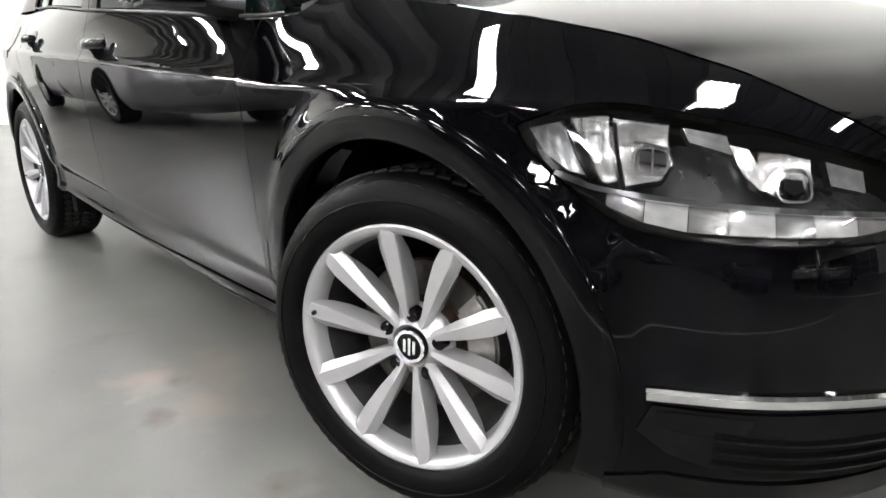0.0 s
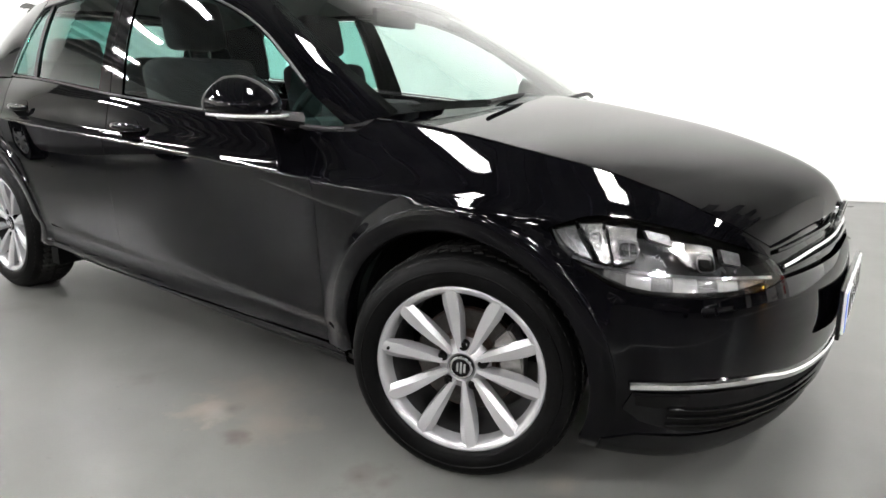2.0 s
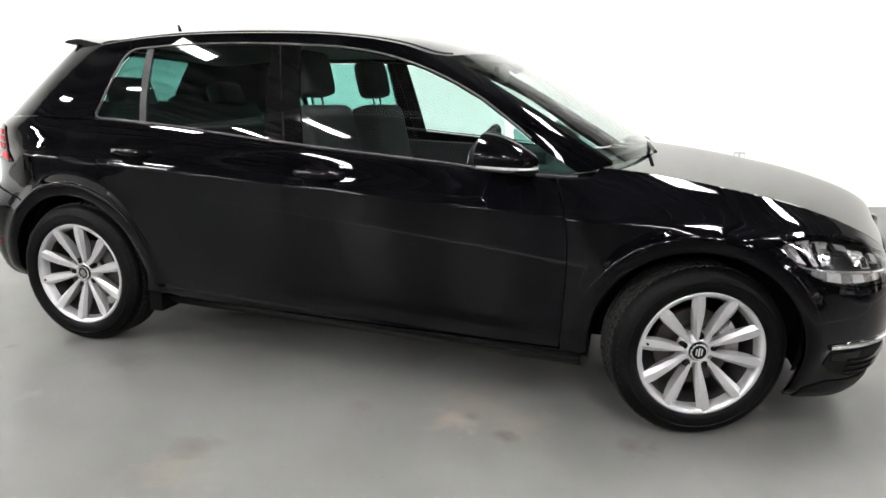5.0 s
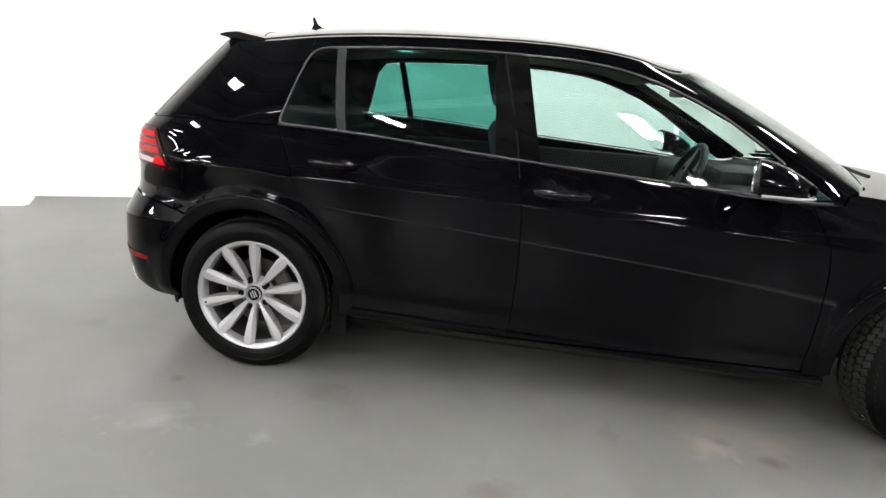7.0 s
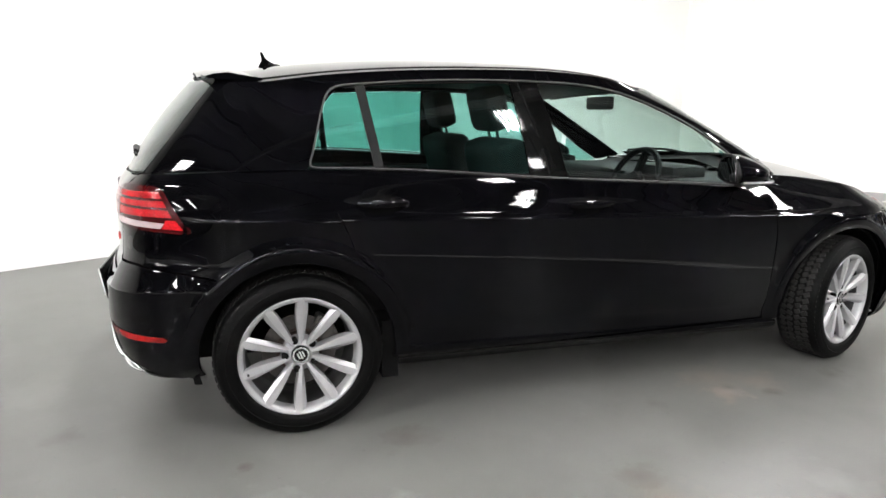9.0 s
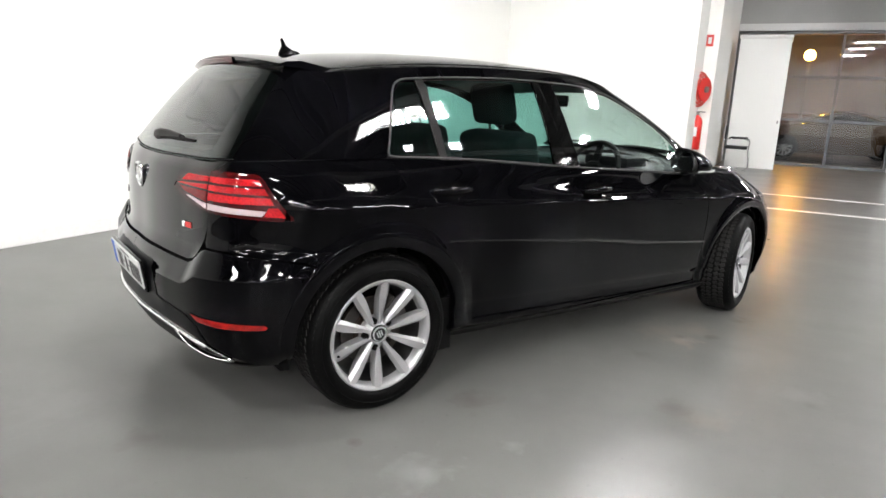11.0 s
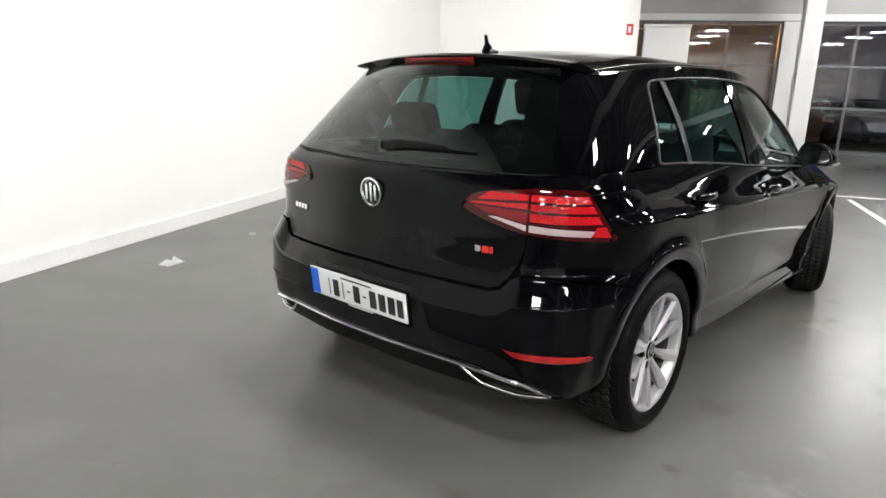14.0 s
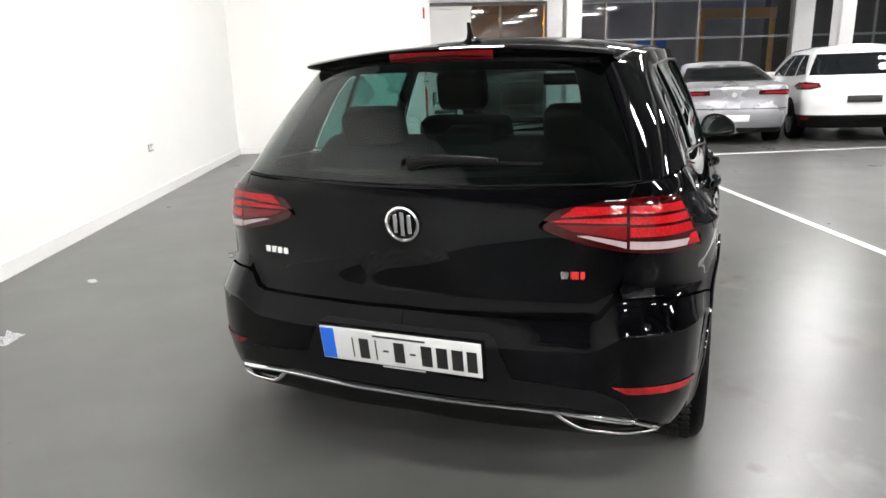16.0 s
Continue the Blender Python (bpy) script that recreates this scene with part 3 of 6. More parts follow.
def cabin_at(a, b, axis):
    """The glasshouse's place at given (x, z) on the flank (axis 1), or at given (y, z) on the windscreen (axis 0) or the rear window (axis 2)."""
    a, b = np.broadcast_arrays(np.asarray(a, float), np.asarray(b, float))
    shape = a.shape
    a, b = a.ravel(), b.ravel()
    ks, ss = np.meshgrid(np.linspace(*{1: (3, 9.6), 0: (0, 3.6), 2: (9, 12)}[axis], 60), np.linspace(-0.15, 1.1, 26))
    grid = cabin(ks, ss).reshape(-1, 3)
    first = 0 if axis == 1 else 1
    near = np.argmin((grid[None, :, first] - a[:, None]) ** 2 + (grid[None, :, 2] - b[:, None]) ** 2, 1)
    k, s = ks.ravel()[near], ss.ravel()[near]
    for _ in range(8):
        p = cabin(k, s)
        pk, ps = (cabin(k + 1e-3, s) - p) * 1e3, (cabin(k, s + 1e-3) - p) * 1e3
        r0, r1 = a - p[:, first], b - p[:, 2]
        det = pk[:, first] * ps[:, 2] - ps[:, first] * pk[:, 2]
        det = np.where(np.abs(det) < 1e-6, 1e-6, det)
        k = k + np.clip((r0 * ps[:, 2] - ps[:, first] * r1) / det, -0.5, 0.5)
        s = s + np.clip((pk[:, first] * r1 - r0 * pk[:, 2]) / det, -0.2, 0.2)
    return k.reshape(shape), s.reshape(shape)


_spine = curve((-1.68, 1.350), (-1.62, 1.363), (-1.45, 1.388), (-1.2, 1.420), (-0.9, 1.440), (-0.6, 1.446), (-0.3, 1.440), (0, 1.421), (0.2, 1.392), (0.44, 1.340))


def roof(k, m):
    """The roof: k as in cabin(), m from the edge (0) to the spine (1)."""
    k, m = np.broadcast_arrays(np.asarray(k, float), np.asarray(m, float))
    e = cabin(k, 1.0)
    z0 = _spine(e[..., 0])
    y = e[..., 1] * (1 - m)
    h = 1 - np.abs(1 - m) ** 2.4
    return np.stack([e[..., 0], y, e[..., 2] + (z0 - e[..., 2]) * h], -1)


# bonnet: from the windscreen's foot (g = 0) to the leading edge (1), from the wing's line (m = 0) to the middle (1)
_wing_line = curve((0.93, 0.922), (1.1, 0.908), (1.287, 0.886), (1.594, 0.837), (1.75, 0.805), (1.9, 0.770), (2.03, 0.727), (2.15, 0.668))
_wing = body(np.linspace(0.93, 2.15, 301), _wing_line(np.linspace(0.93, 2.15, 301)))
_mid = spline([(1.13, 0, 0.985), (1.30, 0, 0.968), (1.50, 0, 0.938), (1.70, 0, 0.900), (1.90, 0, 0.840), (2.01, 0, 0.782), (2.06, 0, 0.71)], 301)


def bonnet(g, m):
    g, m = np.broadcast_arrays(np.asarray(g, float), np.asarray(m, float))
    t = np.linspace(0, 1, 301)
    a = np.stack([np.interp(g, t, _wing[:, c]) for c in range(3)], -1)
    b = np.stack([np.interp(g, t, _mid[:, c]) for c in range(3)], -1)
    h = (1 - np.abs(1 - m) ** 1.15)[..., None]
    p = a + (b - a) * h
    p[..., 1] = a[..., 1] * (1 - m)
    return p



# ---- the hall; its walls stand askew to the car: p along the long wall, q across ----
TURN = 26.5
HALL = pose(0, 0, 0, 0, 0, TURN)
WALL_Q, END_P, RETURN_Q, GLAZING_P, BACK_P, SIDE_Q, ROOF_Z, PIER_P = 3.65, 9.2, 0.06, 15.5, -17.0, -17.0, 6.0, 10.55


def setting(name, bm, material, label, category, smooth=False):
    ob = part(name, bm, material, None, "", smooth)
    ob.matrix_world = HALL
    return tagged(ob, label, category, kind="structure")


setting("floor", boxed(BACK_P, 40, SIDE_Q, WALL_Q + 0.2, -0.2, 0.0), FLOOR, "grey sealed concrete floor with scuffs and stains", "floor")
setting("wall_long", boxed(BACK_P, END_P + 0.2, WALL_Q, WALL_Q + 0.2, 0, ROOF_Z), WALL, "plain white painted long wall", "wall")
setting("wall_end", boxed(END_P, END_P + 0.2, RETURN_Q, WALL_Q, 0, ROOF_Z), WALL, "plain white painted end wall", "wall")
setting("wall_return", boxed(PIER_P, GLAZING_P - 0.12, -0.18, RETURN_Q + 0.2, 0, ROOF_Z), WALL, "white wall pier carrying fire gear", "wall")
setting("wall_link", boxed(END_P + 0.2, PIER_P, RETURN_Q, RETURN_Q + 0.2, 0, ROOF_Z), WALL, "white wall behind the end wall", "wall")
setting("wall_back", boxed(BACK_P - 0.2, BACK_P, SIDE_Q, WALL_Q + 0.2, 0, ROOF_Z), WALL, "plain white rear wall of the hall", "wall")
# side wall is added out of view, dark for the reflections in the doors
setting("wall_side", boxed(BACK_P, 40, SIDE_Q - 0.2, SIDE_Q, 0, ROOF_Z), FAR_WALL, "unseen dark wall closing the far side of the hall", "wall")
setting("header_trim", boxed(GLAZING_P - 0.16, GLAZING_P - 0.102, SIDE_Q, -0.185, 3.30, 3.47, bevel=0.004), BEAM, "white trim board along the top of the shop windows", "trim")
setting("wall_over_glazing", boxed(GLAZING_P - 0.1, GLAZING_P + 0.25, SIDE_Q, WALL_Q, 3.30, ROOF_Z), shader("grey_cladding", (0.40, 0.40, 0.39), 0.6, tone=0.06, tone_scale=0.8, grain=0.03, scale=30), "pale header wall over the shop windows", "wall")
sheet = bmesh.new()
ribs = [(p + dp, ROOF_Z + h) for p in np.arange(BACK_P, 40, 1.05) for dp, h in ((0.0, 0.0), (0.52, 0.0), (0.56, 0.06), (1.01, 0.06))] + [(40.3, ROOF_Z), (40.3, ROOF_Z + 0.2), (BACK_P, ROOF_Z + 0.2)]
ends = [[sheet.verts.new((p, q, z)) for p, z in ribs] for q in (SIDE_Q, WALL_Q + 0.2)]
for k in range(len(ribs)):
    sheet.faces.new((ends[0][k], ends[0][(k + 1) % len(ribs)], ends[1][(k + 1) % len(ribs)], ends[1][k]))
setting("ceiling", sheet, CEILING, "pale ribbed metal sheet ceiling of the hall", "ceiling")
setting("skirting_long", boxed(BACK_P, END_P, WALL_Q - 0.018, WALL_Q, 0, 0.12, bevel=0.004), SKIRTING, "white painted skirting board", "skirting")
setting("skirting_end", boxed(END_P - 0.018, END_P, RETURN_Q, WALL_Q - 0.018, 0, 0.12, bevel=0.004), SKIRTING, "white painted skirting board", "skirting")
setting("street_ground", boxed(GLAZING_P + 0.3, 40, SIDE_Q, WALL_Q, 0.001, 0.006), shader("night_asphalt", (0.05, 0.05, 0.05), 0.5, grain=0.2, scale=40), "dark asphalt forecourt outside at night", "ground")
setting("street_end", boxed(26.8, 27, SIDE_Q, WALL_Q, 0, ROOF_Z), shader("night_backdrop", (0.27, 0.275, 0.30), 0.9, tone=0.3, tone_scale=0.5), "grey clad building wall across the forecourt at night", "backdrop")

setting("low_wall", boxed(24.6, 24.9, SIDE_Q, WALL_Q, 0.006, 1.35, bevel=0.02), shader("brown_brick_wall", (0.10, 0.062, 0.042), 0.85, grain=0.25, scale=12, tone=0.3, tone_scale=1.2), "low brown wall along the forecourt at night", "wall")
# painted bay lines; the long one runs a little askew
for name, a, turn in (("bay_line_long", (-4.0, 6.16, -2.52, -2.45), -5.6), ("bay_line_cross", (6.16, 6.26, -16.5, 0.0), 0), ("bay_line_far", (7.95, 8.05, -3.0, 0.0), 0)):
    setting(name, boxed(*a, 0.0005, 0.0035), LINE, "white painted bay line on the floor", "floor line").matrix_world = HALL @ pose(0, 0, 0, 0, 0, turn)

# steel purlins across the hall, on two long beams
for p in np.arange(-16.5, 15.0, 1.05):
    ob = tagged(new("roof_purlin", mesh_of("roof_purlin", boxed(p - 0.17, p + 0.17, SIDE_Q, WALL_Q, 5.78, 5.99, bevel=0.01), PURLIN)), "pale painted steel roof purlin", "purlin", "roof purlins", "structure")
    ob.matrix_world = HALL
for q in (-11.7, -4.2):
    ob = tagged(new("roof_beam", mesh_of("roof_beam", boxed(BACK_P, GLAZING_P, q - 0.10, q + 0.10, 5.30, 5.71, bevel=0.01), BEAM)), "pale painted steel roof beam", "beam", "roof beams", "structure")
    ob.matrix_world = HALL

# ceiling lights: sparse rows of four-tube high-bay fittings, lying across the hall
def high_bay():
    ob = thing("ceiling_light", "white four-tube high-bay ceiling light, switched on", "ceiling light", "ceiling lights")
    tray = boxed(-0.64, 0.64, -0.21, 0.21, 0.05, 0.10, bevel=0.008)
    for y in (-0.205, 0.205):
        box(tray, -0.64, 0.64, y - 0.006, y + 0.006, -0.02, 0.06)
    part("housing", tray, WHITE_PLASTIC, ob)
    for y in (-0.135, -0.045, 0.045, 0.135):
        part("tube", tube([(-0.60, y, 0.0), (0.60, y, 0.0)], 0.02, 8), TUBE, ob, "glowing fluorescent tube")
    for x in (-0.5, 0.5):
        part("hanger", boxed(x - 0.006, x + 0.006, -0.006, 0.006, 0.10, 0.62), STEEL, ob)
    return ob


first = high_bay()
# (12.2, -5.9) is an added fitting off the rows, to brighten columns and windows
spots = [(p, -0.1) for p in (-14.2, -11.4, -8.4, -5.2, -0.8, 2.3, 5.2)] + [(p, q) for q in (-4.9, -9.0, -13.1) for p in (-14.8, -9.9, -6.2, -0.5, 4.6)] + [(12.2, -5.9), (10.0, -9.0), (10.0, -13.1)]
for n, (p, q) in enumerate(spots):
    m = HALL @ pose(p, q, 5.1, 0, 0, 90)
    if n:
        copy_thing(first, m)
    else:
        first.matrix_world = m

# shop windows
def shop_window(q0, q1):
    ob = thing("shop_window", "grey-framed shop window with the night outside", "window", "shop windows", "structure", HALL @ pose(GLAZING_P, 0, 0))
    bm = bmesh.new()
    for a, b in ((q0, q0 + 0.07), (q1 - 0.07, q1)):
        box(bm, -0.05, 0.05, a, b, 0.0, 3.30)
    for z in (0.0, 3.23):
        box(bm, -0.05, 0.05, q0 + 0.07, q1 - 0.07, z, z + 0.07)
    part("window_frame", bm, FRAME, ob, smooth=False)
    cuts = [q0 + 0.07] + [q for q in MULLIONS if q0 + 0.2 < q < q1 - 0.2] + [q1 - 0.07]
    for i, (a, b) in enumerate(zip(cuts[:-1], cuts[1:])):
        if i:
            part("mullion", boxed(-0.04, 0.04, a - 0.03, a + 0.03, 0.07, 3.23), FRAME, ob, smooth=False)
        for z0, z1 in ((0.07, 1.15), (1.15, 2.20), (2.20, 3.23)):
            part("pane", boxed(-0.006, 0.006, a + 0.03, b - 0.03, z0 + 0.03, z1 - 0.03), TINT_PANE, ob, smooth=False)
            if z0 > 0.1:
                part("transom", boxed(-0.04, 0.04, a + 0.03, b - 0.03, z0 - 0.03, z0 + 0.03), FRAME, ob, smooth=False)
    return ob


MULLIONS = (-15.2, -13.8, -9.71, -8.34, -6.98, -5.6, -2.55, -1.25)
TINT_PANE = glass("shop_glass", (0.74, 0.75, 0.76), base=0.075)
for q0, q1 in ((-3.87, -0.18), (-11.25, -4.70), (-16.5, -11.80)):
    shop_window(q0, q1)
for q0, q1 in ((-4.70, -3.87), (-11.80, -11.25), (-17.0, -16.5)):
    setting("wall_between_windows", boxed(GLAZING_P - 0.12, GLAZING_P + 0.2, q0, q1, 0, 3.30), BEAM, "pale painted wall pier between shop windows", "wall")

def column(p, q):
    ob = thing("column", "white steel column in front of the shop windows", "column", "columns", "structure", HALL @ pose(p, q, 0))
    bm = bmesh.new()
    box(bm, -0.20, -0.182, -0.20, 0.20, 0, 5.30)
    box(bm, 0.182, 0.20, -0.20, 0.20, 0, 5.30)
    box(bm, -0.182, 0.182, -0.01, 0.01, 0, 5.30)
    part("shaft", bm, BEAM, ob, smooth=False)
    part("base_plate", boxed(-0.27, 0.27, -0.27, 0.27, 0, 0.025, bevel=0.004), BEAM, ob)


for q in (-4.18, -11.72):
    column(14.0, q)

# tall white cupboard beside the pier, chair in front of it
cup = thing("cupboard", "tall plain white free-standing cupboard", "cupboard", m=HALL @ pose(13.85, -0.90, 0))
part("carcass", boxed(-0.43, 0.45, -0.53, 0.53, 0.0, 2.93, bevel=0.006), WHITE_PLASTIC, cup)
part("top_cap", boxed(-0.47, 0.47, -0.55, 0.55, 2.932, 3.0, bevel=0.008), WHITE_PLASTIC, cup)
part("door", boxed(-0.452, -0.432, -0.52, 0.52, 0.06, 2.92, bevel=0.003), WHITE_PLASTIC, cup)
part("lock", boxed(-0.458, -0.4525, -0.49, -0.46, 1.05, 1.12, bevel=0.002), STEEL, cup)

chair = thing("visitor_chair", "black padded visitor chair with a chrome cantilever frame", "chair", m=HALL @ pose(12.6, -0.62, 0, 0, 0, 0) @ Matrix.Scale(1.08, 4))
part("seat", boxed(-0.23, 0.23, -0.22, 0.22, 0.43, 0.49, bevel=0.02), CLOTH, chair)
part("backrest", boxed(-0.22, 0.22, 0.20, 0.24, 0.58, 0.90, bevel=0.018), CLOTH, chair)
for x in (-0.25, 0.25):
    part("side_frame", tube(spline([(x, 0.23, 0.90), (x, 0.22, 0.62), (x, 0.10, 0.64), (x, -0.22, 0.63), (x, -0.24, 0.42), (x, -0.25, 0.02), (x, 0.10, 0.012), (x, 0.24, 0.012)], 40), 0.011), CHROME, chair)
    part("armrest", boxed(x - 0.022, x + 0.022, -0.20, 0.14, 0.645, 0.67, bevel=0.01), SATIN_BLACK, chair)
part("cross_bar", tube([(-0.25, 0.24, 0.012), (0.25, 0.24, 0.012)], 0.011), CHROME, chair)

# fire gear on the pier
sign = thing("fire_sign", "small red fire sign with white marks on the white pier", "sign", m=HALL @ pose(PIER_P, 0.035, 2.60))
part("sign_plate", boxed(-0.006, 0.0, -0.11, 0.11, -0.11, 0.11, bevel=0.002), RED, sign)
for a in ((-0.07, -0.01, -0.06, 0.06), (0.02, 0.08, -0.01, 0.06)):
    part("mark", boxed(-0.009, -0.0062, *a), PLATE_WHITE, sign, smooth=False)
reel = thing("fire_hose_reel", "red fire hose reel mounted on the white pier", "hose reel", m=HALL @ pose(PIER_P - 0.34, 0.03, 1.66, 0, 0, 68) @ Matrix.Scale(1.18, 4))
part("drum", lathe([(0.02, -0.10), (0.19, -0.10), (0.20, -0.09), (0.19, -0.08), (0.16, -0.075), (0.16, 0.055), (0.205, 0.06), (0.215, 0.07), (0.205, 0.08), (0.02, 0.08)], 40, "x"), RED, reel)
for i in range(5):
    a = 0.215 + 0.028 * (i % 3)
    part("hose", tube([(-0.055 + 0.028 * i, a * math.cos(k * math.pi / 16), a * math.sin(k * math.pi / 16)) for k in range(32)], 0.014, 8, True), HOSE, reel)
part("bracket", boxed(-0.03, 0.03, -0.36, 0.0, -0.05, 0.05, bevel=0.006), RED, reel)
part("hub", lathe([(0.0, -0.135), (0.045, -0.135), (0.05, -0.125), (0.05, -0.10)], 24, "x"), STEEL, reel)
ext = thing("fire_extinguisher", "red fire extinguisher hanging on the white pier", "extinguisher", m=HALL @ pose(PIER_P - 0.13, 0.04, 0.50) @ Matrix.Scale(1.3, 4))
part("bottle", lathe([(0, 0), (0.075, 0), (0.085, 0.012), (0.085, 0.42), (0.07, 0.47), (0.03, 0.505), (0.022, 0.52), (0, 0.52)], 32, "z"), RED, ext)
part("valve", boxed(-0.018, 0.018, -0.03, 0.03, 0.515, 0.56, bevel=0.005), STEEL, ext)
part("lever", boxed(-0.012, 0.012, -0.11, 0.02, 0.56, 0.575, bevel=0.003), SATIN_BLACK, ext)
part("hose", tube(spline([(0, 0.03, 0.53), (0, 0.10, 0.50), (0, 0.115, 0.30), (0, 0.10, 0.12)], 24), 0.011, 8), SATIN_BLACK, ext)
part("label", boxed(-0.0865, -0.0855, -0.03, 0.03, 0.20, 0.34), PLATE_WHITE, ext, "pale instruction label", smooth=False)
part("wall_bracket", boxed(0.083, 0.10, -0.03, 0.03, 0.30, 0.40), STEEL, ext)

SOCKET_GREY = shader("grey_socket_plate", (0.36, 0.36, 0.35), 0.4)
# twin socket on the long wall
sock = thing("wall_socket", "white twin wall socket on the long wall", "socket", m=HALL @ pose(4.37, WALL_Q, 0.60))
part("face_plate", boxed(-0.075, 0.075, -0.012, 0.0, -0.043, 0.043, bevel=0.004), SOCKET_GREY, sock)
for x in (-0.037, 0.037):
    part("outlet", boxed(x - 0.022, x + 0.022, -0.016, -0.0122, -0.022, 0.022, bevel=0.0015), WHITE_PLASTIC, sock)


def crumpled(name, label, category, m, w, d, h, seed, material, jag=0.06):
    rnd = random.Random(seed)
    bm = bmesh.new()
    bmesh.ops.create_grid(bm, x_segments=22, y_segments=22, size=0.5)
    for v in bm.verts:
        n = noise.noise(Vector((v.co.x * 4 + seed, v.co.y * 4, seed))) + 0.5 * noise.noise(Vector((v.co.x * 11, v.co.y * 11 + seed, 3)))
        v.co = Vector(((v.co.x + jag * rnd.uniform(-1, 1)) * w, (v.co.y + jag * rnd.uniform(-1, 1)) * d, max(0.002, h * (0.35 + 0.8 * n) * (1 - (2 * v.co.x) ** 6) * (1 - (2 * v.co.y) ** 6))))
    bmesh.ops.triangulate(bm, faces=bm.faces)
    ob = tagged(new(name, mesh_of(name, bm, material, True, 25 if jag > 0.02 else 70)), label, category)
    ob.matrix_world = m
    return ob


crumpled("paper_scrap", "crumpled clear plastic scrap on the grey floor", "litter", pose(-1.495, 2.595, 0, 0, 0, 20), 0.16, 0.10, 0.05, 3, PAPER)
crumpled("paper_scrap", "small torn plastic scrap on the grey floor", "litter", pose(-0.55, 3.05, 0, 0, 0, 70), 0.07, 0.05, 0.025, 5, PAPER)
crumpled("dust_sheet", "white crumpled dust sheet heaped against the long wall", "dust sheet", HALL @ pose(-3.85, 3.385, 0, 0, 0, 1), 1.45, 0.42, 0.30, 8, WHITE_PLASTIC, 0.012)

# lamp across the forecourt, and a fill lamp hidden above the window heads
def forecourt_lamp(p, q, z, glow, word):
    lamp = thing("forecourt_lamp", word + " lamp on a pole outside at night", "street lamp", "forecourt lamps", m=HALL @ pose(p, q, 0))
    part("pole", tube([(0, 0, 0), (0, 0, z)], 0.05), STEEL, lamp)
    bm = bmesh.new()
    bmesh.ops.create_uvsphere(bm, u_segments=16, v_segments=10, radius=0.17)
    bmesh.ops.translate(bm, vec=(0, 0, z + 0.05), verts=bm.verts)
    part("globe", bm, glow, lamp, "glowing lamp globe")


forecourt_lamp(22.2, -2.0, 3.2, SODIUM, "orange sodium")
# added lamp, kept out of view, that brightens the forecourt
forecourt_lamp(22.5, -10.0, 4.9, HIDDEN_FILL, "unseen cool white fill")
board = thing("blue_board", "plain blue board on the wall across the forecourt", "board", m=HALL @ pose(26.7, -11.6, 2.3))
part("panel", boxed(-0.05, 0.06, -0.7, 0.7, -0.4, 0.4, bevel=0.01), PLATE_BLUE, board)
beam = thing("gantry", "yellow painted steel gantry across the forecourt", "gantry", m=HALL @ pose(20.0, -12.0, 0))
part("beam", boxed(-0.12, 0.12, -1.4, 1.4, 3.05, 3.4, bevel=0.02), YELLOW, beam)
for y in (-1.32, 1.32):
    part("post", boxed(-0.07, 0.07, y - 0.07, y + 0.07, 0, 3.05, bevel=0.015), YELLOW, beam)


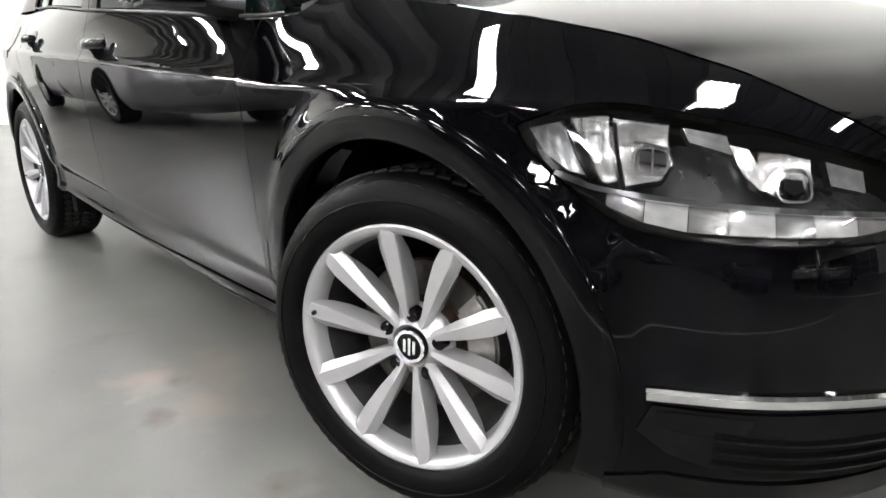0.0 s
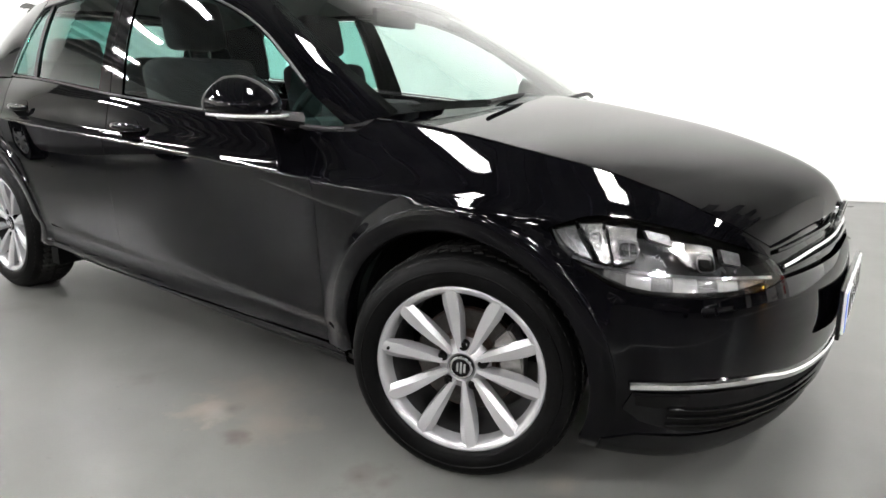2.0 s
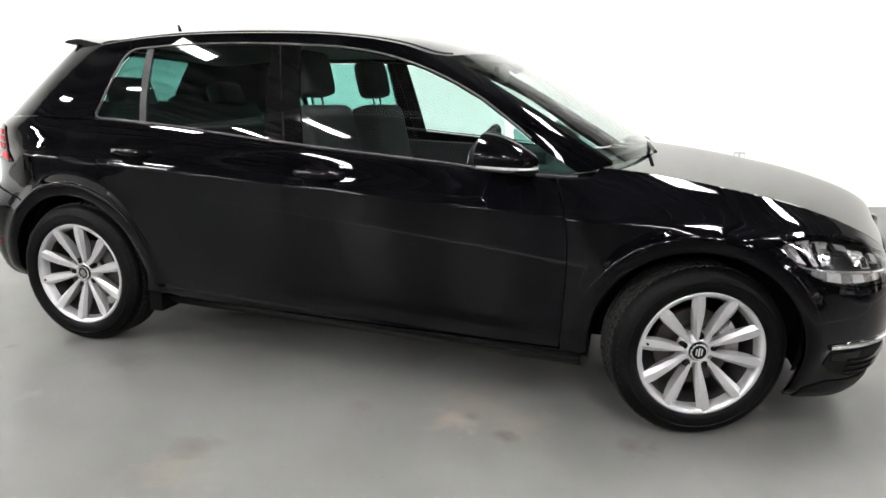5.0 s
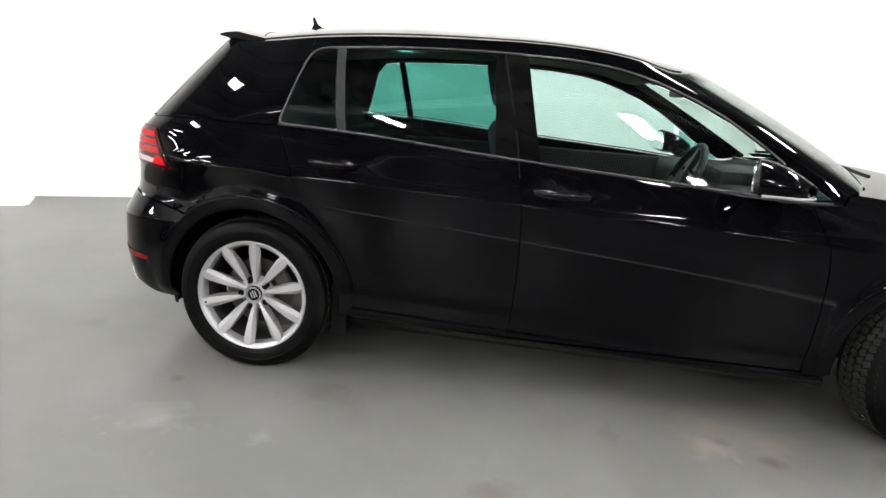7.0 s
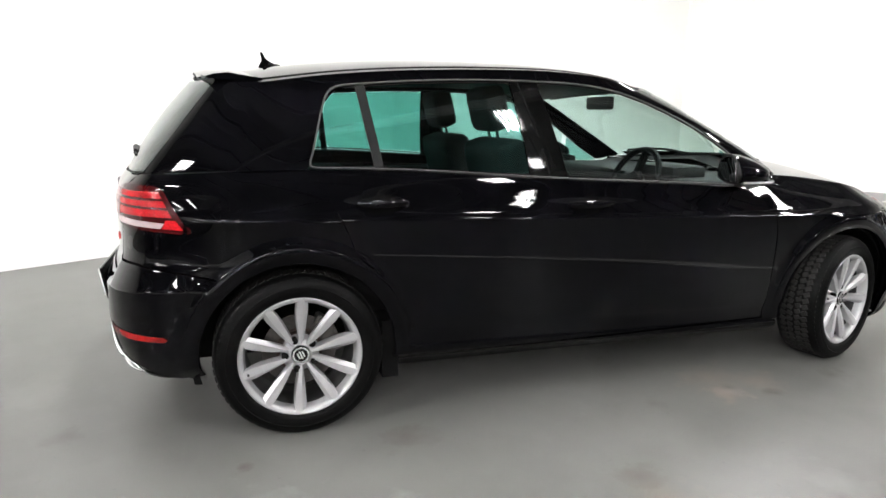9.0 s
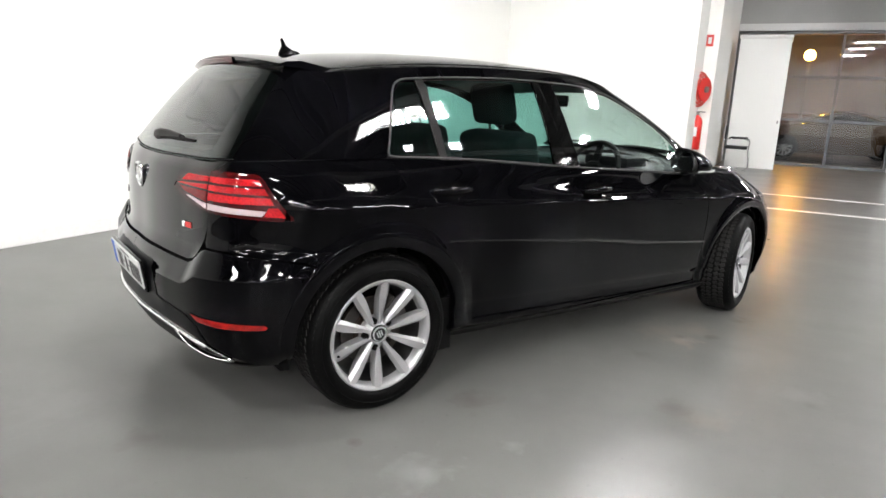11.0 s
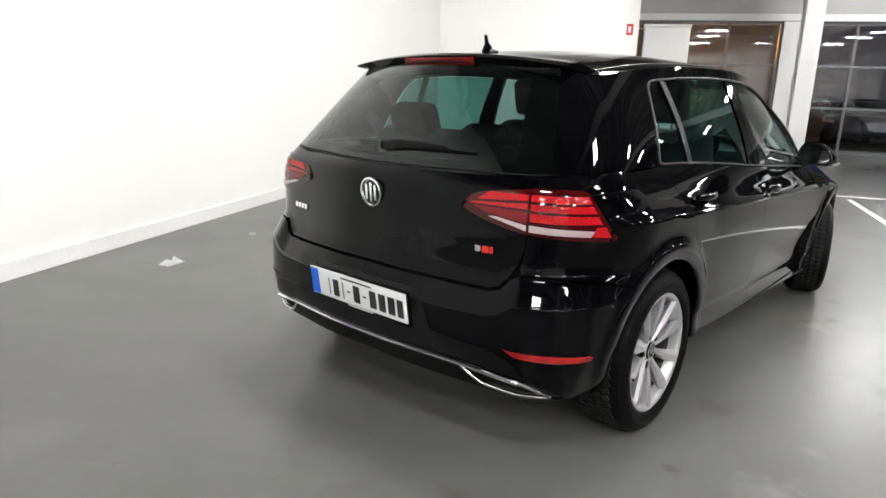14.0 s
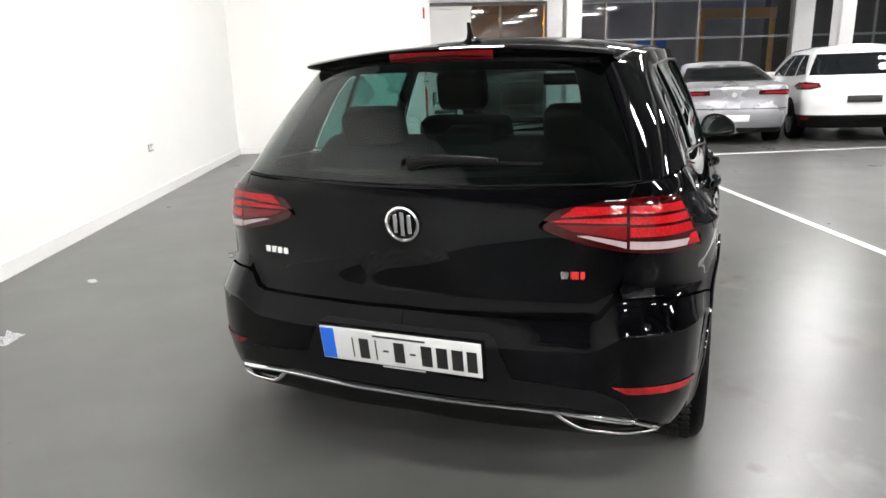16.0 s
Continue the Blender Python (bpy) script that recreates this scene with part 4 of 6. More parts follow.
# ---- parked cars ----
def parked_car(name, label, m, paint, rows, corner, roof_z, radius, axles, rear_glass, side_glass, lamp, skirt=0.0, plate="white"):
    """A parked car, nose along +x, middle at the origin; rows of (height, tail, nose, half width), corner the depth of its rounded ends."""
    ob = thing(name, label, "car", "parked cars", m=m)
    x_tail, x_nose, half = (curve(*[(r[0], r[k]) for r in rows]) for k in (1, 2, 3))
    z0, z1 = rows[0][0], rows[-1][0]

    def hull(s, z):
        """s: 0 the tail's middle, 1 its corner, 2 the nose's corner, 3 the nose's middle."""
        s, z = np.broadcast_arrays(np.asarray(s, float), np.asarray(z, float))
        over = np.where((s < 0) | (s > 3), -1.0, 1.0)
        s = np.where(s < 0, -s, np.where(s > 3, 6 - s, s))
        a, b, w = x_tail(z), x_nose(z), half(z)
        c = np.minimum(corner, 0.3 * (b - a))
        q = np.where(s <= 1, s, np.where(s >= 2, 3 - s, 1.0)) * math.pi / 2
        y = w * np.sin(q) ** 0.72
        inn = c * (1 - np.abs(np.cos(q)) ** 0.72)
        x = np.where(s <= 1, a + inn, np.where(s >= 2, b - inn, a + c + (b - a - 2 * c) * (s - 1)))
        bow = np.where((s > 1) & (s < 2), 0.02 * np.sin((s - 1) * math.pi), 0)
        return np.stack([x, -(y + bow) * over, z], -1)

    def cap(s, k):
        e = hull(s, z1)
        return np.stack([e[..., 0], e[..., 1] * (1 - k), z1 + (roof_z - z1) * (1 - (1 - k) ** 2)], -1)

    skin("body", [(0, z0), (3, z0), (3, z1), (0, z1)], hull, paint, ob, gap=0, da=0.06, db=0.025, rim=0)
    skin("roof", [(0, 0), (3, 0), (3, 1), (0, 1)], cap, paint, ob, gap=0, da=0.1, db=0.25, rim=0)
    part("underside", boxed(x_tail(z0) + 0.35, x_nose(z0) - 0.35, -0.7, 0.7, z0 - 0.02, z0 + 0.05), DARK, ob, smooth=False)
    a, b, z_lo, z_hi = rear_glass
    skin("rear_window", [(0, z_lo), (a, z_lo), (b, z_hi), (0, z_hi)], hull, TINTED, ob, gap=0, out=0.004, da=0.05, db=0.02, rim=0.006)
    skin("windscreen", [(3, z_lo), (2.25, z_lo), (2.3, z_hi), (3, z_hi)], hull, TINTED, ob, gap=0, out=0.004, da=0.05, db=0.02, rim=0.006)
    for pts in side_glass:
        skin("side_window", pts, hull, TINTED, ob, gap=0, out=0.004, da=0.05, db=0.02, rim=0.006)
    skin("tail_lamp", lamp, hull, DARK_RED, ob, gap=0, out=0.006, da=0.03, db=0.02, rim=0.01, label="dark red tail lamp")
    mid = np.mean(lamp, 0)
    skin("lamp_band", [tuple(mid + (np.array(p) - mid) * (0.86, 0.45)) for p in lamp], hull, CAR_LAMP, ob, gap=0, out=0.011, da=0.03, db=0.02, rim=0.008)
    hz = float(rows[3][0])
    skin("headlamp", [(2.15, hz - 0.03), (2.15, hz + 0.06), (2.62, hz + 0.03), (2.66, hz - 0.05)], hull, CLEAR_LENS, ob, gap=0, out=0.006, da=0.05, rim=0.01, label="pale headlamp")
    if skirt:
        skin("skirt", [(0, z0), (3, z0), (3, skirt), (0, skirt)], hull, SATIN_BLACK, ob, gap=0, out=0.012, da=0.06, db=0.03, rim=0.012, label="black plastic skirt")
        skin("reflector", [(0.62, skirt - 0.07), (0.9, skirt - 0.07), (0.9, skirt - 0.04), (0.62, skirt - 0.04)], hull, REFLECTOR_RED, ob, gap=0, out=0.02, rim=0.006)
    else:
        skin("bumper_crease", [(0, 0.62), (0.95, 0.62), (0.95, 0.635), (0, 0.635)], hull, SATIN_BLACK, ob, gap=0, out=0.003, da=0.05, rim=0)
        skin("bumper_recess", [(0, 0.40), (0.26, 0.40), (0.32, 0.54), (0, 0.54)], hull, paint, ob, gap=0, out=0.012, da=0.04, rim=0.02)
        skin("diffuser", [(0, z0), (0.9, z0), (0.8, z0 + 0.08), (0, z0 + 0.09)], hull, SATIN_BLACK, ob, gap=0, out=0.006, da=0.05, rim=0.01)
    if plate:
        z = 0.74 if plate == "dark" else 0.47
        part("number_plate", boxed(float(x_tail(z)) - 0.03, float(x_tail(z)) + 0.03, -0.26, 0.26, z - 0.055, z + 0.055, bevel=0.004), INK if plate == "dark" else PLATE_WHITE, ob)
    zb = 0.94 if plate == "dark" else 0.86
    part("badge", lathe([(0, -0.012), (0.045, -0.012), (0.05, -0.004), (0.05, 0.02)], 24, "x", centre=(float(x_tail(zb)), 0, zb)), CHROME, ob)
    wide = float(half(radius))
    for wx in axles:
        for y in (1, -1):
            wheel = part("wheel", lathe([(radius * 0.60, -0.10), (radius * 0.95, -0.11), (radius, -0.085), (radius, 0.085), (radius * 0.95, 0.11), (radius * 0.68, 0.10)], 40), RUBBER, ob)
            wheel.location = (wx, y * (wide - 0.06), radius)
            face = bmesh.new()
            for k in range(10):
                box(face, -0.020, 0.020, 0.07 * y, 0.095 * y, 0.03, radius * 0.68, m=Matrix.Rotation(k * 0.62832, 4, "Y"))
            lathe([(radius * 0.69, 0.104 * y), (radius * 0.64, 0.10 * y), (radius * 0.62, 0.0)], 32, bm=face)
            lathe([(0, 0.10 * y), (0.06, 0.098 * y), (0.065, 0.05 * y)], 20, bm=face)
            part("rim", face, ALLOY, wheel)
    for wx in axles:
        def s_of(x, z):
            a, b = float(x_tail(z)), float(x_nose(z))
            return 1 + (x - a - corner) / (b - a - 2 * corner)
        ring = [(wx + (radius + 0.055) * math.cos(t), radius + (radius + 0.055) * math.sin(t)) for t in np.linspace(0, 2 * math.pi, 41)[:-1]]
        skin("wheel_arch", [(s_of(x, max(z, z0)), max(z, z0 + 0.002)) for x, z in ring if z > z0 - 0.02], hull, DARK, ob, gap=0, out=0.014 if skirt else 0.003, da=0.02, db=0.03, rim=0)
    for y in (1, -1):
        x = float(x_nose(rows[5][0])) - 0.75
        part("door_mirror", boxed(x, x + 0.12, y * (wide - 0.02), y * (wide + 0.18), rows[5][0], rows[5][0] + 0.13, bevel=0.03), paint, ob)
    return ob


FASTBACK = dict(rows=[(0.22, -2.28, 2.25, 0.84), (0.35, -2.38, 2.38, 0.90), (0.55, -2.42, 2.43, 0.93), (0.80, -2.39, 2.35, 0.93), (0.95, -2.40, 2.15, 0.91), (1.00, -2.37, 1.85, 0.89), (1.025, -2.15, 1.35, 0.86), (1.07, -1.86, 1.08, 0.83), (1.20, -1.38, 0.80, 0.76), (1.35, -0.85, 0.45, 0.65), (1.42, -0.40, 0.15, 0.55)],
                corner=0.42, roof_z=1.45, radius=0.33, axles=(-1.42, 1.40), rear_glass=(0.74, 0.66, 1.085, 1.33), lamp=[(0.19, 0.86), (0.94, 0.84), (1.06, 0.86), (1.04, 0.915), (0.92, 0.935), (0.20, 0.935)],
                side_glass=([(1.00, 1.10), (1.42, 1.07), (1.42, 1.34), (1.12, 1.335)], [(1.45, 1.07), (1.98, 1.07), (1.9, 1.28), (1.75, 1.35), (1.45, 1.345)]))
HIGH = dict(rows=[(0.25, -2.12, 2.10, 0.86), (0.45, -2.22, 2.20, 0.91), (0.70, -2.24, 2.24, 0.92), (0.95, -2.21, 2.15, 0.92), (1.02, -2.19, 1.75, 0.90), (1.08, -2.17, 1.20, 0.87), (1.30, -2.05, 0.85, 0.80), (1.50, -1.93, 0.45, 0.72), (1.58, -1.84, 0.25, 0.67), (1.62, -1.65, 0.05, 0.58)],
            corner=0.34, roof_z=1.655, radius=0.35, axles=(-1.33, 1.35), rear_glass=(0.80, 0.74, 1.14, 1.49), lamp=[(0.42, 0.94), (0.62, 0.90), (1.05, 0.90), (1.10, 0.96), (1.05, 1.02), (0.80, 1.03), (0.48, 1.01)], skirt=0.47, plate="dark",
            side_glass=([(0.99, 1.16), (1.22, 1.13), (1.22, 1.50), (1.06, 1.49)], [(1.25, 1.13), (1.55, 1.12), (1.55, 1.51), (1.25, 1.50)], [(1.58, 1.12), (1.98, 1.12), (1.85, 1.38), (1.75, 1.50), (1.58, 1.51)]))
ahead = HALL @ pose(7.2, -5.05, 0, 0, 0, -19) @ pose(2.42, 0, 0)
parked_car("silver_saloon", "silver fastback saloon parked tail towards the bay line", ahead, SILVER_PAINT, **FASTBACK)
beside = HALL @ pose(6.95, -7.22, 0, 0, 0, -20) @ pose(2.24, 0, 0)
parked_car("white_suv", "white sport utility car with black skirts, parked", beside, WHITE_PAINT, **HIGH)
parked_car("grey_saloon", "dark silver saloon parked outside nose towards the hall", HALL @ pose(19.0, -7.2, 0, 0, 0, 160), GREY_PAINT, **FASTBACK)
parked_car("brown_saloon", "brown saloon parked outside across the shop window", HALL @ pose(19.3, -2.9, 0, 0, 0, 96), BROWN_PAINT, **FASTBACK)
parked_car("silver_estate", "silver saloon parked along the far bays", HALL @ pose(-1.0, -9.5, 0, 0, 0, 8), SILVER_PAINT, **FASTBACK)
parked_car("grey_hatchback", "silver grey saloon parked along the long wall", HALL @ pose(-6.9, -0.1, 0, 0, 0, -27), SILVER_PAINT, **FASTBACK)
parked_car("black_suv", "dark sport utility car parked along the far bays", HALL @ pose(4.5, -10.0, 0, 0, 0, 95), GREY_PAINT, **HIGH)


# ---- the black hatchback ----
car = thing("hatchback_car", "glossy black five-door hatchback with silver alloy wheels, front wheels steered", "car")


def arc(cx, cz, r, a0, a1, n):
    return [(cx + r * math.cos(radians(a)), cz + r * math.sin(radians(a))) for a in np.linspace(a0, a1, n)]


def dense(pts, n):
    return [tuple(p) for p in spline(pts, n)]


ARCH = 0.366


def belt_between(a, b, drop=0.0):
    return [(x, float(_belt(x)) - drop) for x in np.linspace(a, b, max(3, int(abs(b - a) / 0.06)))]


DOOR_FRONT = [(0.845, 0.258), (0.852, 0.42), (0.852, 0.62), (0.838, 0.74), (0.805, 0.83), (0.79, float(_belt(0.79)))]
DOOR_MID = [(-0.262, 0.258), (-0.252, 0.45), (-0.250, 0.62), (-0.258, 0.78), (-0.285, float(_belt(-0.285)))]
DOOR_REAR = [(-0.885, 0.258), (-0.908, 0.32)] + arc(-AXLE, HUB_Z, 0.430, 12, 46, 8) + [(-1.085, 0.68), (-1.120, 0.76), (-1.150, 0.83), (-1.20, 0.915), (-1.245, float(_belt(-1.245)))]
SEAM = [(1.462, 0.644), (1.52, 0.636), (1.612, 0.632)]
LAMP_LOW = [(1.612, 0.648), (1.66, 0.616), (1.72, 0.588), (1.80, 0.577), (1.92, 0.574), (2.034, 0.577), (2.12, 0.586), (2.172, 0.597)]
LAMP_TOP = [(2.172, 0.597), (2.14, 0.640), (2.07, 0.668), (1.94, 0.699), (1.84, 0.717), (1.754, 0.730), (1.68, 0.737), (1.62, 0.733), (1.552, 0.708)]
LAMP_OUT = [(1.552, 0.708), (1.572, 0.680), (1.594, 0.662), (1.612, 0.648)]
a_seam = math.degrees(math.atan2(SEAM[0][1] - HUB_Z, SEAM[0][0] - AXLE))
TAIL_LAMP = [(-2.262, 0.878), (-2.240, 0.906), (-2.19, 0.930), (-2.0, 0.952), (-1.86, 0.951), (-1.79, 0.944), (-1.755, 0.905), (-1.712, 0.845), (-1.672, 0.792), (-1.80, 0.795), (-2.01, 0.812), (-2.12, 0.830), (-2.20, 0.852)]
wing_top = [(u, float(_wing_line(u))) for u in np.linspace(0.935, 2.15, 30)]

fender = [(0.795, float(_belt(0.795))), (0.905, float(_belt(0.905))), (0.925, 0.905)] + wing_top + dense(LAMP_TOP[1:], 24) + dense(LAMP_OUT, 6)[1:] + SEAM[::-1] + \
    arc(AXLE, HUB_Z, ARCH, a_seam, 188, 40) + [(0.925, 0.245), (0.850, 0.250)] + dense(DOOR_FRONT, 24)[1:-1]
skin("front_wing", fender, body, PAINT, car, da=0.015, db=0.015)
front_door_o = dense(DOOR_FRONT, 24) + belt_between(0.74, -0.24) + dense(DOOR_MID[::-1], 20)
fd = skin("front_door", front_door_o, body, PAINT, car, da=0.04, db=0.008)
rear_door_o = dense(DOOR_MID, 20) + belt_between(-0.33, -1.20) + dense(DOOR_REAR[::-1], 40)
rd = skin("rear_door", rear_door_o, body, PAINT, car, da=0.03, db=0.008)
quarter = dense(DOOR_REAR, 40) + [(-1.35, 1.003), (-1.55, 1.0), (-1.70, 0.996), (-1.80, 0.993), (-1.90, 0.991), (-1.955, 0.990), (-1.985, 0.965)] + dense(TAIL_LAMP[3:9], 20) + [(-1.80, 0.795), (-2.008, 0.812), (-2.016, 0.76), (-2.030, 0.70), (-2.02, 0.680), (-1.90, 0.678), (-1.73, 0.655), (-1.62, 0.634), (-1.535, 0.607)] + \
    arc(-AXLE, HUB_Z, ARCH, math.degrees(math.atan2(0.607 - HUB_Z, -1.535 + AXLE)), -7, 44) + [(-0.936, 0.258), (-0.89, 0.258)]
skin("rear_quarter", quarter, body, PAINT, car, da=0.016, db=0.016)
skin("sill", [(-0.925, 0.254), (0.84, 0.254), (0.925, 0.244), (0.93, 0.232), (-0.925, 0.232)], body, PAINT, car, da=0.06, db=0.008, gap=0.001)
skin("sill_cover", [(-0.925, 0.231), (0.93, 0.231), (0.935, 0.178), (-0.925, 0.178)], body, SATIN_BLACK, car, da=0.06, db=0.012, gap=0.001, label="satin black sill cover")

# fuel flap on the right rear quarter: a fine shut line round a rounded square
def rounded(cx, cz, a, b, n=64, power=0.45):
    return [(cx + a * math.copysign(abs(math.cos(t)) ** power, math.cos(t)), cz + b * math.copysign(abs(math.sin(t)) ** power, math.sin(t))) for t in np.linspace(0, 2 * math.pi, n + 1)]


FLAP = rounded(-1.455, 0.872, 0.110, 0.068)
skin("fuel_flap", FLAP[:-1], body, PAINT, car, gap=0.0, out=0.0022, rim=0.004, da=0.012, db=0.012, symmetric=False, label="black fuel filler flap")

# tailgate, rear bumper
U0 = U_TAIL
gate = [(U0, 0.630), (-2.40, 0.628), (-2.20, 0.624), (-2.135, 0.624), (-2.10, 0.634), (-2.065, 0.672), (-2.038, 0.71), (-2.016, 0.76), (-2.013, 0.811)] + dense(TAIL_LAMP[10:] + TAIL_LAMP[:4], 24)[1:] + [(-1.99, 0.968), (-1.96, 0.985), (-2.1, 0.984), (-2.3, 0.978), (U0, 0.974)]
skin("tailgate", gate, body, PAINT, car, gap=0.0, rim=0, db=0.012)
bumper_r = [(U0, 0.621), (-2.40, 0.619), (-2.20, 0.615), (-2.125, 0.615), (-2.09, 0.626), (-2.055, 0.664), (-2.02, 0.676), (-1.90, 0.674), (-1.73, 0.651), (-1.62, 0.630), (-1.532, 0.604)] + arc(-AXLE, HUB_Z, ARCH, math.degrees(math.atan2(0.604 - HUB_Z, -1.532 + AXLE)), 189, 16) + \
    [(-1.672, 0.245), (-1.76, 0.240), (-1.80, 0.250), (-1.86, 0.276), (-1.91, 0.302), (-1.965, 0.328), (-2.196, 0.346), (-2.40, 0.352), (U0, 0.355)]
skin("rear_bumper", bumper_r, body, PAINT, car, gap=0.001, rim=0.01, da=0.02, db=0.012)
skin("rear_valance", [(U0, 0.353), (-2.40, 0.350), (-2.20, 0.342), (-2.10, 0.272), (-1.95, 0.258), (-1.80, 0.243), (-1.76, 0.236), (-1.95, 0.235), (-2.2, 0.265), (U0, 0.285)], body, SATIN_BLACK, car, gap=0.0, out=-0.006, rim=0.01, db=0.015)
skin("lower_bumper", [(U0, 0.578), (-2.425, 0.576), (-2.395, 0.560), (-2.335, 0.448), (-2.10, 0.428), (-2.03, 0.398), (-1.99, 0.345), (-2.196, 0.370), (-2.40, 0.378), (U0, 0.380)], body, LOWER, car, gap=0, out=0.0025, rim=0.003, da=0.02, db=0.015)


def strip_on(surface, line, width, depth, material, parent, name, label="", symmetric=True, lift=0.0):
    """A moulded bar laid along a line on a surface."""
    pts = np.array(line, float)
    p = surface(pts[:, 0], pts[:, 1])
    e = 4e-3
    n = np.cross(surface(pts[:, 0] + e, pts[:, 1]) - surface(pts[:, 0] - e, pts[:, 1]), surface(pts[:, 0], pts[:, 1] + e) - surface(pts[:, 0], pts[:, 1] - e))
    n /= np.linalg.norm(n, axis=1)[:, None]
    if np.mean((n * (p - [0, 0, 0.65])).sum(1)) < 0:
        n = -n
    t = np.gradient(p, axis=0)
    t /= np.linalg.norm(t, axis=1)[:, None] + 1e-9
    s = np.cross(n, t)
    bm = bmesh.new()
    rings = []
    shape = [(-0.5, -0.3), (-0.5, 0.5), (-0.3, 1.0), (0.3, 1.0), (0.5, 0.5), (0.5, -0.3)]
    for q, nn, ss in zip(p, n, s):
        rings.append([bm.verts.new(q + ss * a * width + nn * (h * depth + lift)) for a, h in shape])
    for a, b in zip(rings[:-1], rings[1:]):
        for k in range(len(shape)):
            bm.faces.new((a[k], a[(k + 1) % 6], b[(k + 1) % 6], b[k]))
    bm.faces.new(rings[0]), bm.faces.new(rings[-1][::-1])
    ob = part(name, bm, material, parent, label, angle=30)
    if symmetric:
        twin = new(name, ob.data)
        twin.parent, twin.scale = parent, (1, -1, 1)
        if label:
            tagged(twin, label)
    return ob


def line_on(pts, n):
    return spline(pts, n)


strip_on(body, line_on([(U0, 0.362), (-2.40, 0.360), (-2.196, 0.350), (-1.99, 0.322)], 40), 0.011, 0.010, CHROME, car, "chrome_strip", "thin chrome strip under the bumper")
# tailpipe-like chrome surrounds
def corners(pts, r=0.22, n=6):
    """A closed run of straight edges with slightly rounded corners."""
    got = []
    for i in range(len(pts)):
        a, b, c = (np.array(pts[j % len(pts)], float) for j in (i - 1, i, i + 1))
        p0, p1 = b + (a - b) * min(r, 0.018 / np.linalg.norm(a - b)), b + (c - b) * min(r, 0.018 / np.linalg.norm(c - b))
        got += [tuple((1 - t) ** 2 * p0 + 2 * t * (1 - t) * b + t * t * p1) for t in np.linspace(0, 1, n)]
        q1 = c + (b - c) * min(r, 0.018 / np.linalg.norm(b - c))
        got += [tuple(p1 + (q1 - p1) * t) for t in np.linspace(0, 1, 10)[1:-1]]
    return got


SURROUND = [(-2.215, 0.348), (-2.09, 0.340), (-1.995, 0.326), (-1.940, 0.304), (-1.888, 0.276), (-2.00, 0.276), (-2.130, 0.290), (-2.165, 0.308)]
loop = corners(SURROUND)
strip_on(body, loop + loop[:2], 0.012, 0.006, CHROME, car, "exhaust_trim", "chrome exhaust surround")
skin("exhaust_opening", inset(SURROUND, 0.004), body, DARK, car, gap=0, out=-0.012, rim=0)
# rear reflectors
skin("rear_reflector", [(-2.055, 0.441), (-1.90, 0.434), (-1.785, 0.425), (-1.775, 0.415), (-1.785, 0.406), (-1.90, 0.410), (-2.015, 0.418)], body, REFLECTOR_RED, car, gap=0, out=0.003, rim=0.006, label="narrow red reflector")

# tail lamps: dark red body, brighter bands and a pale strip, parted at the tailgate's edge
for nm in ("tail_lamp_inner", "tail_lamp"):
    whole = dense(TAIL_LAMP + TAIL_LAMP[:1], 60)[:-1]
    if nm == "tail_lamp_inner":
        o = [(u, z) for u, z in whole if u < -2.013]
        low = [p for p in o if p[1] < 0.90]
        up = [p for p in o if p[1] >= 0.90]
        o = sorted(low, key=lambda p: p[0]) + [(-2.013, 0.8118), (-2.013, 0.951)] + sorted(up, key=lambda p: -p[0])
    else:
        o = [(u, z) for u, z in whole if u > -2.009]
        low = sorted([p for p in o if p[1] < 0.83 and p[0] < -1.68], key=lambda p: p[0])
        rest = [p for p in o if p not in low]
        o = [(-2.009, 0.8122)] + low + sorted([p for p in rest if p[1] < 0.944], key=lambda p: p[1]) + sorted([p for p in rest if p[1] >= 0.944], key=lambda p: -p[0]) + [(-2.009, 0.9515)]
    lamps = skin("tail_lamp", o, body, DARK_RED, car, gap=0, out=0.006, rim=0.012, label="dark red tail lamp")
    if nm == "tail_lamp_inner":
        bands = [([(-2.205, 0.905), (-2.015, 0.916), (-2.015, 0.934), (-2.165, 0.933)], RED_LENS), ([(-2.235, 0.893), (-2.10, 0.890), (-2.015, 0.889), (-2.015, 0.908), (-2.20, 0.900)], RED_LENS),
                 ([(-2.17, 0.868), (-2.015, 0.846), (-2.015, 0.884), (-2.215, 0.886)], MID_RED), ([(-2.16, 0.857), (-2.015, 0.822), (-2.015, 0.841), (-2.13, 0.859)], CLEAR_LENS)]
    else:
        bands = [([(-2.005, 0.914), (-1.775, 0.908), (-1.792, 0.932), (-2.005, 0.935)], RED_LENS), ([(-2.005, 0.886), (-1.755, 0.878), (-1.772, 0.902), (-2.005, 0.907)], RED_LENS), ([(-2.005, 0.852), (-1.735, 0.844), (-1.752, 0.871), (-2.005, 0.880)], RED_LENS),
                 ([(-2.005, 0.820), (-1.785, 0.806), (-1.765, 0.826), (-2.005, 0.843)], CLEAR_LENS), ([(-1.780, 0.806), (-1.695, 0.801), (-1.722, 0.838), (-1.760, 0.838)], RED_LENS)]
    for pts, mat in bands:
        for lamp_ob, mirrored in ((lamps[0], False), (lamps[1], True)):
            skin("light_band", pts, body, mat, lamp_ob, gap=0.001, out=0.009, rim=0.004, symmetric=False, label="pale reversing band" if mat is CLEAR_LENS else "")

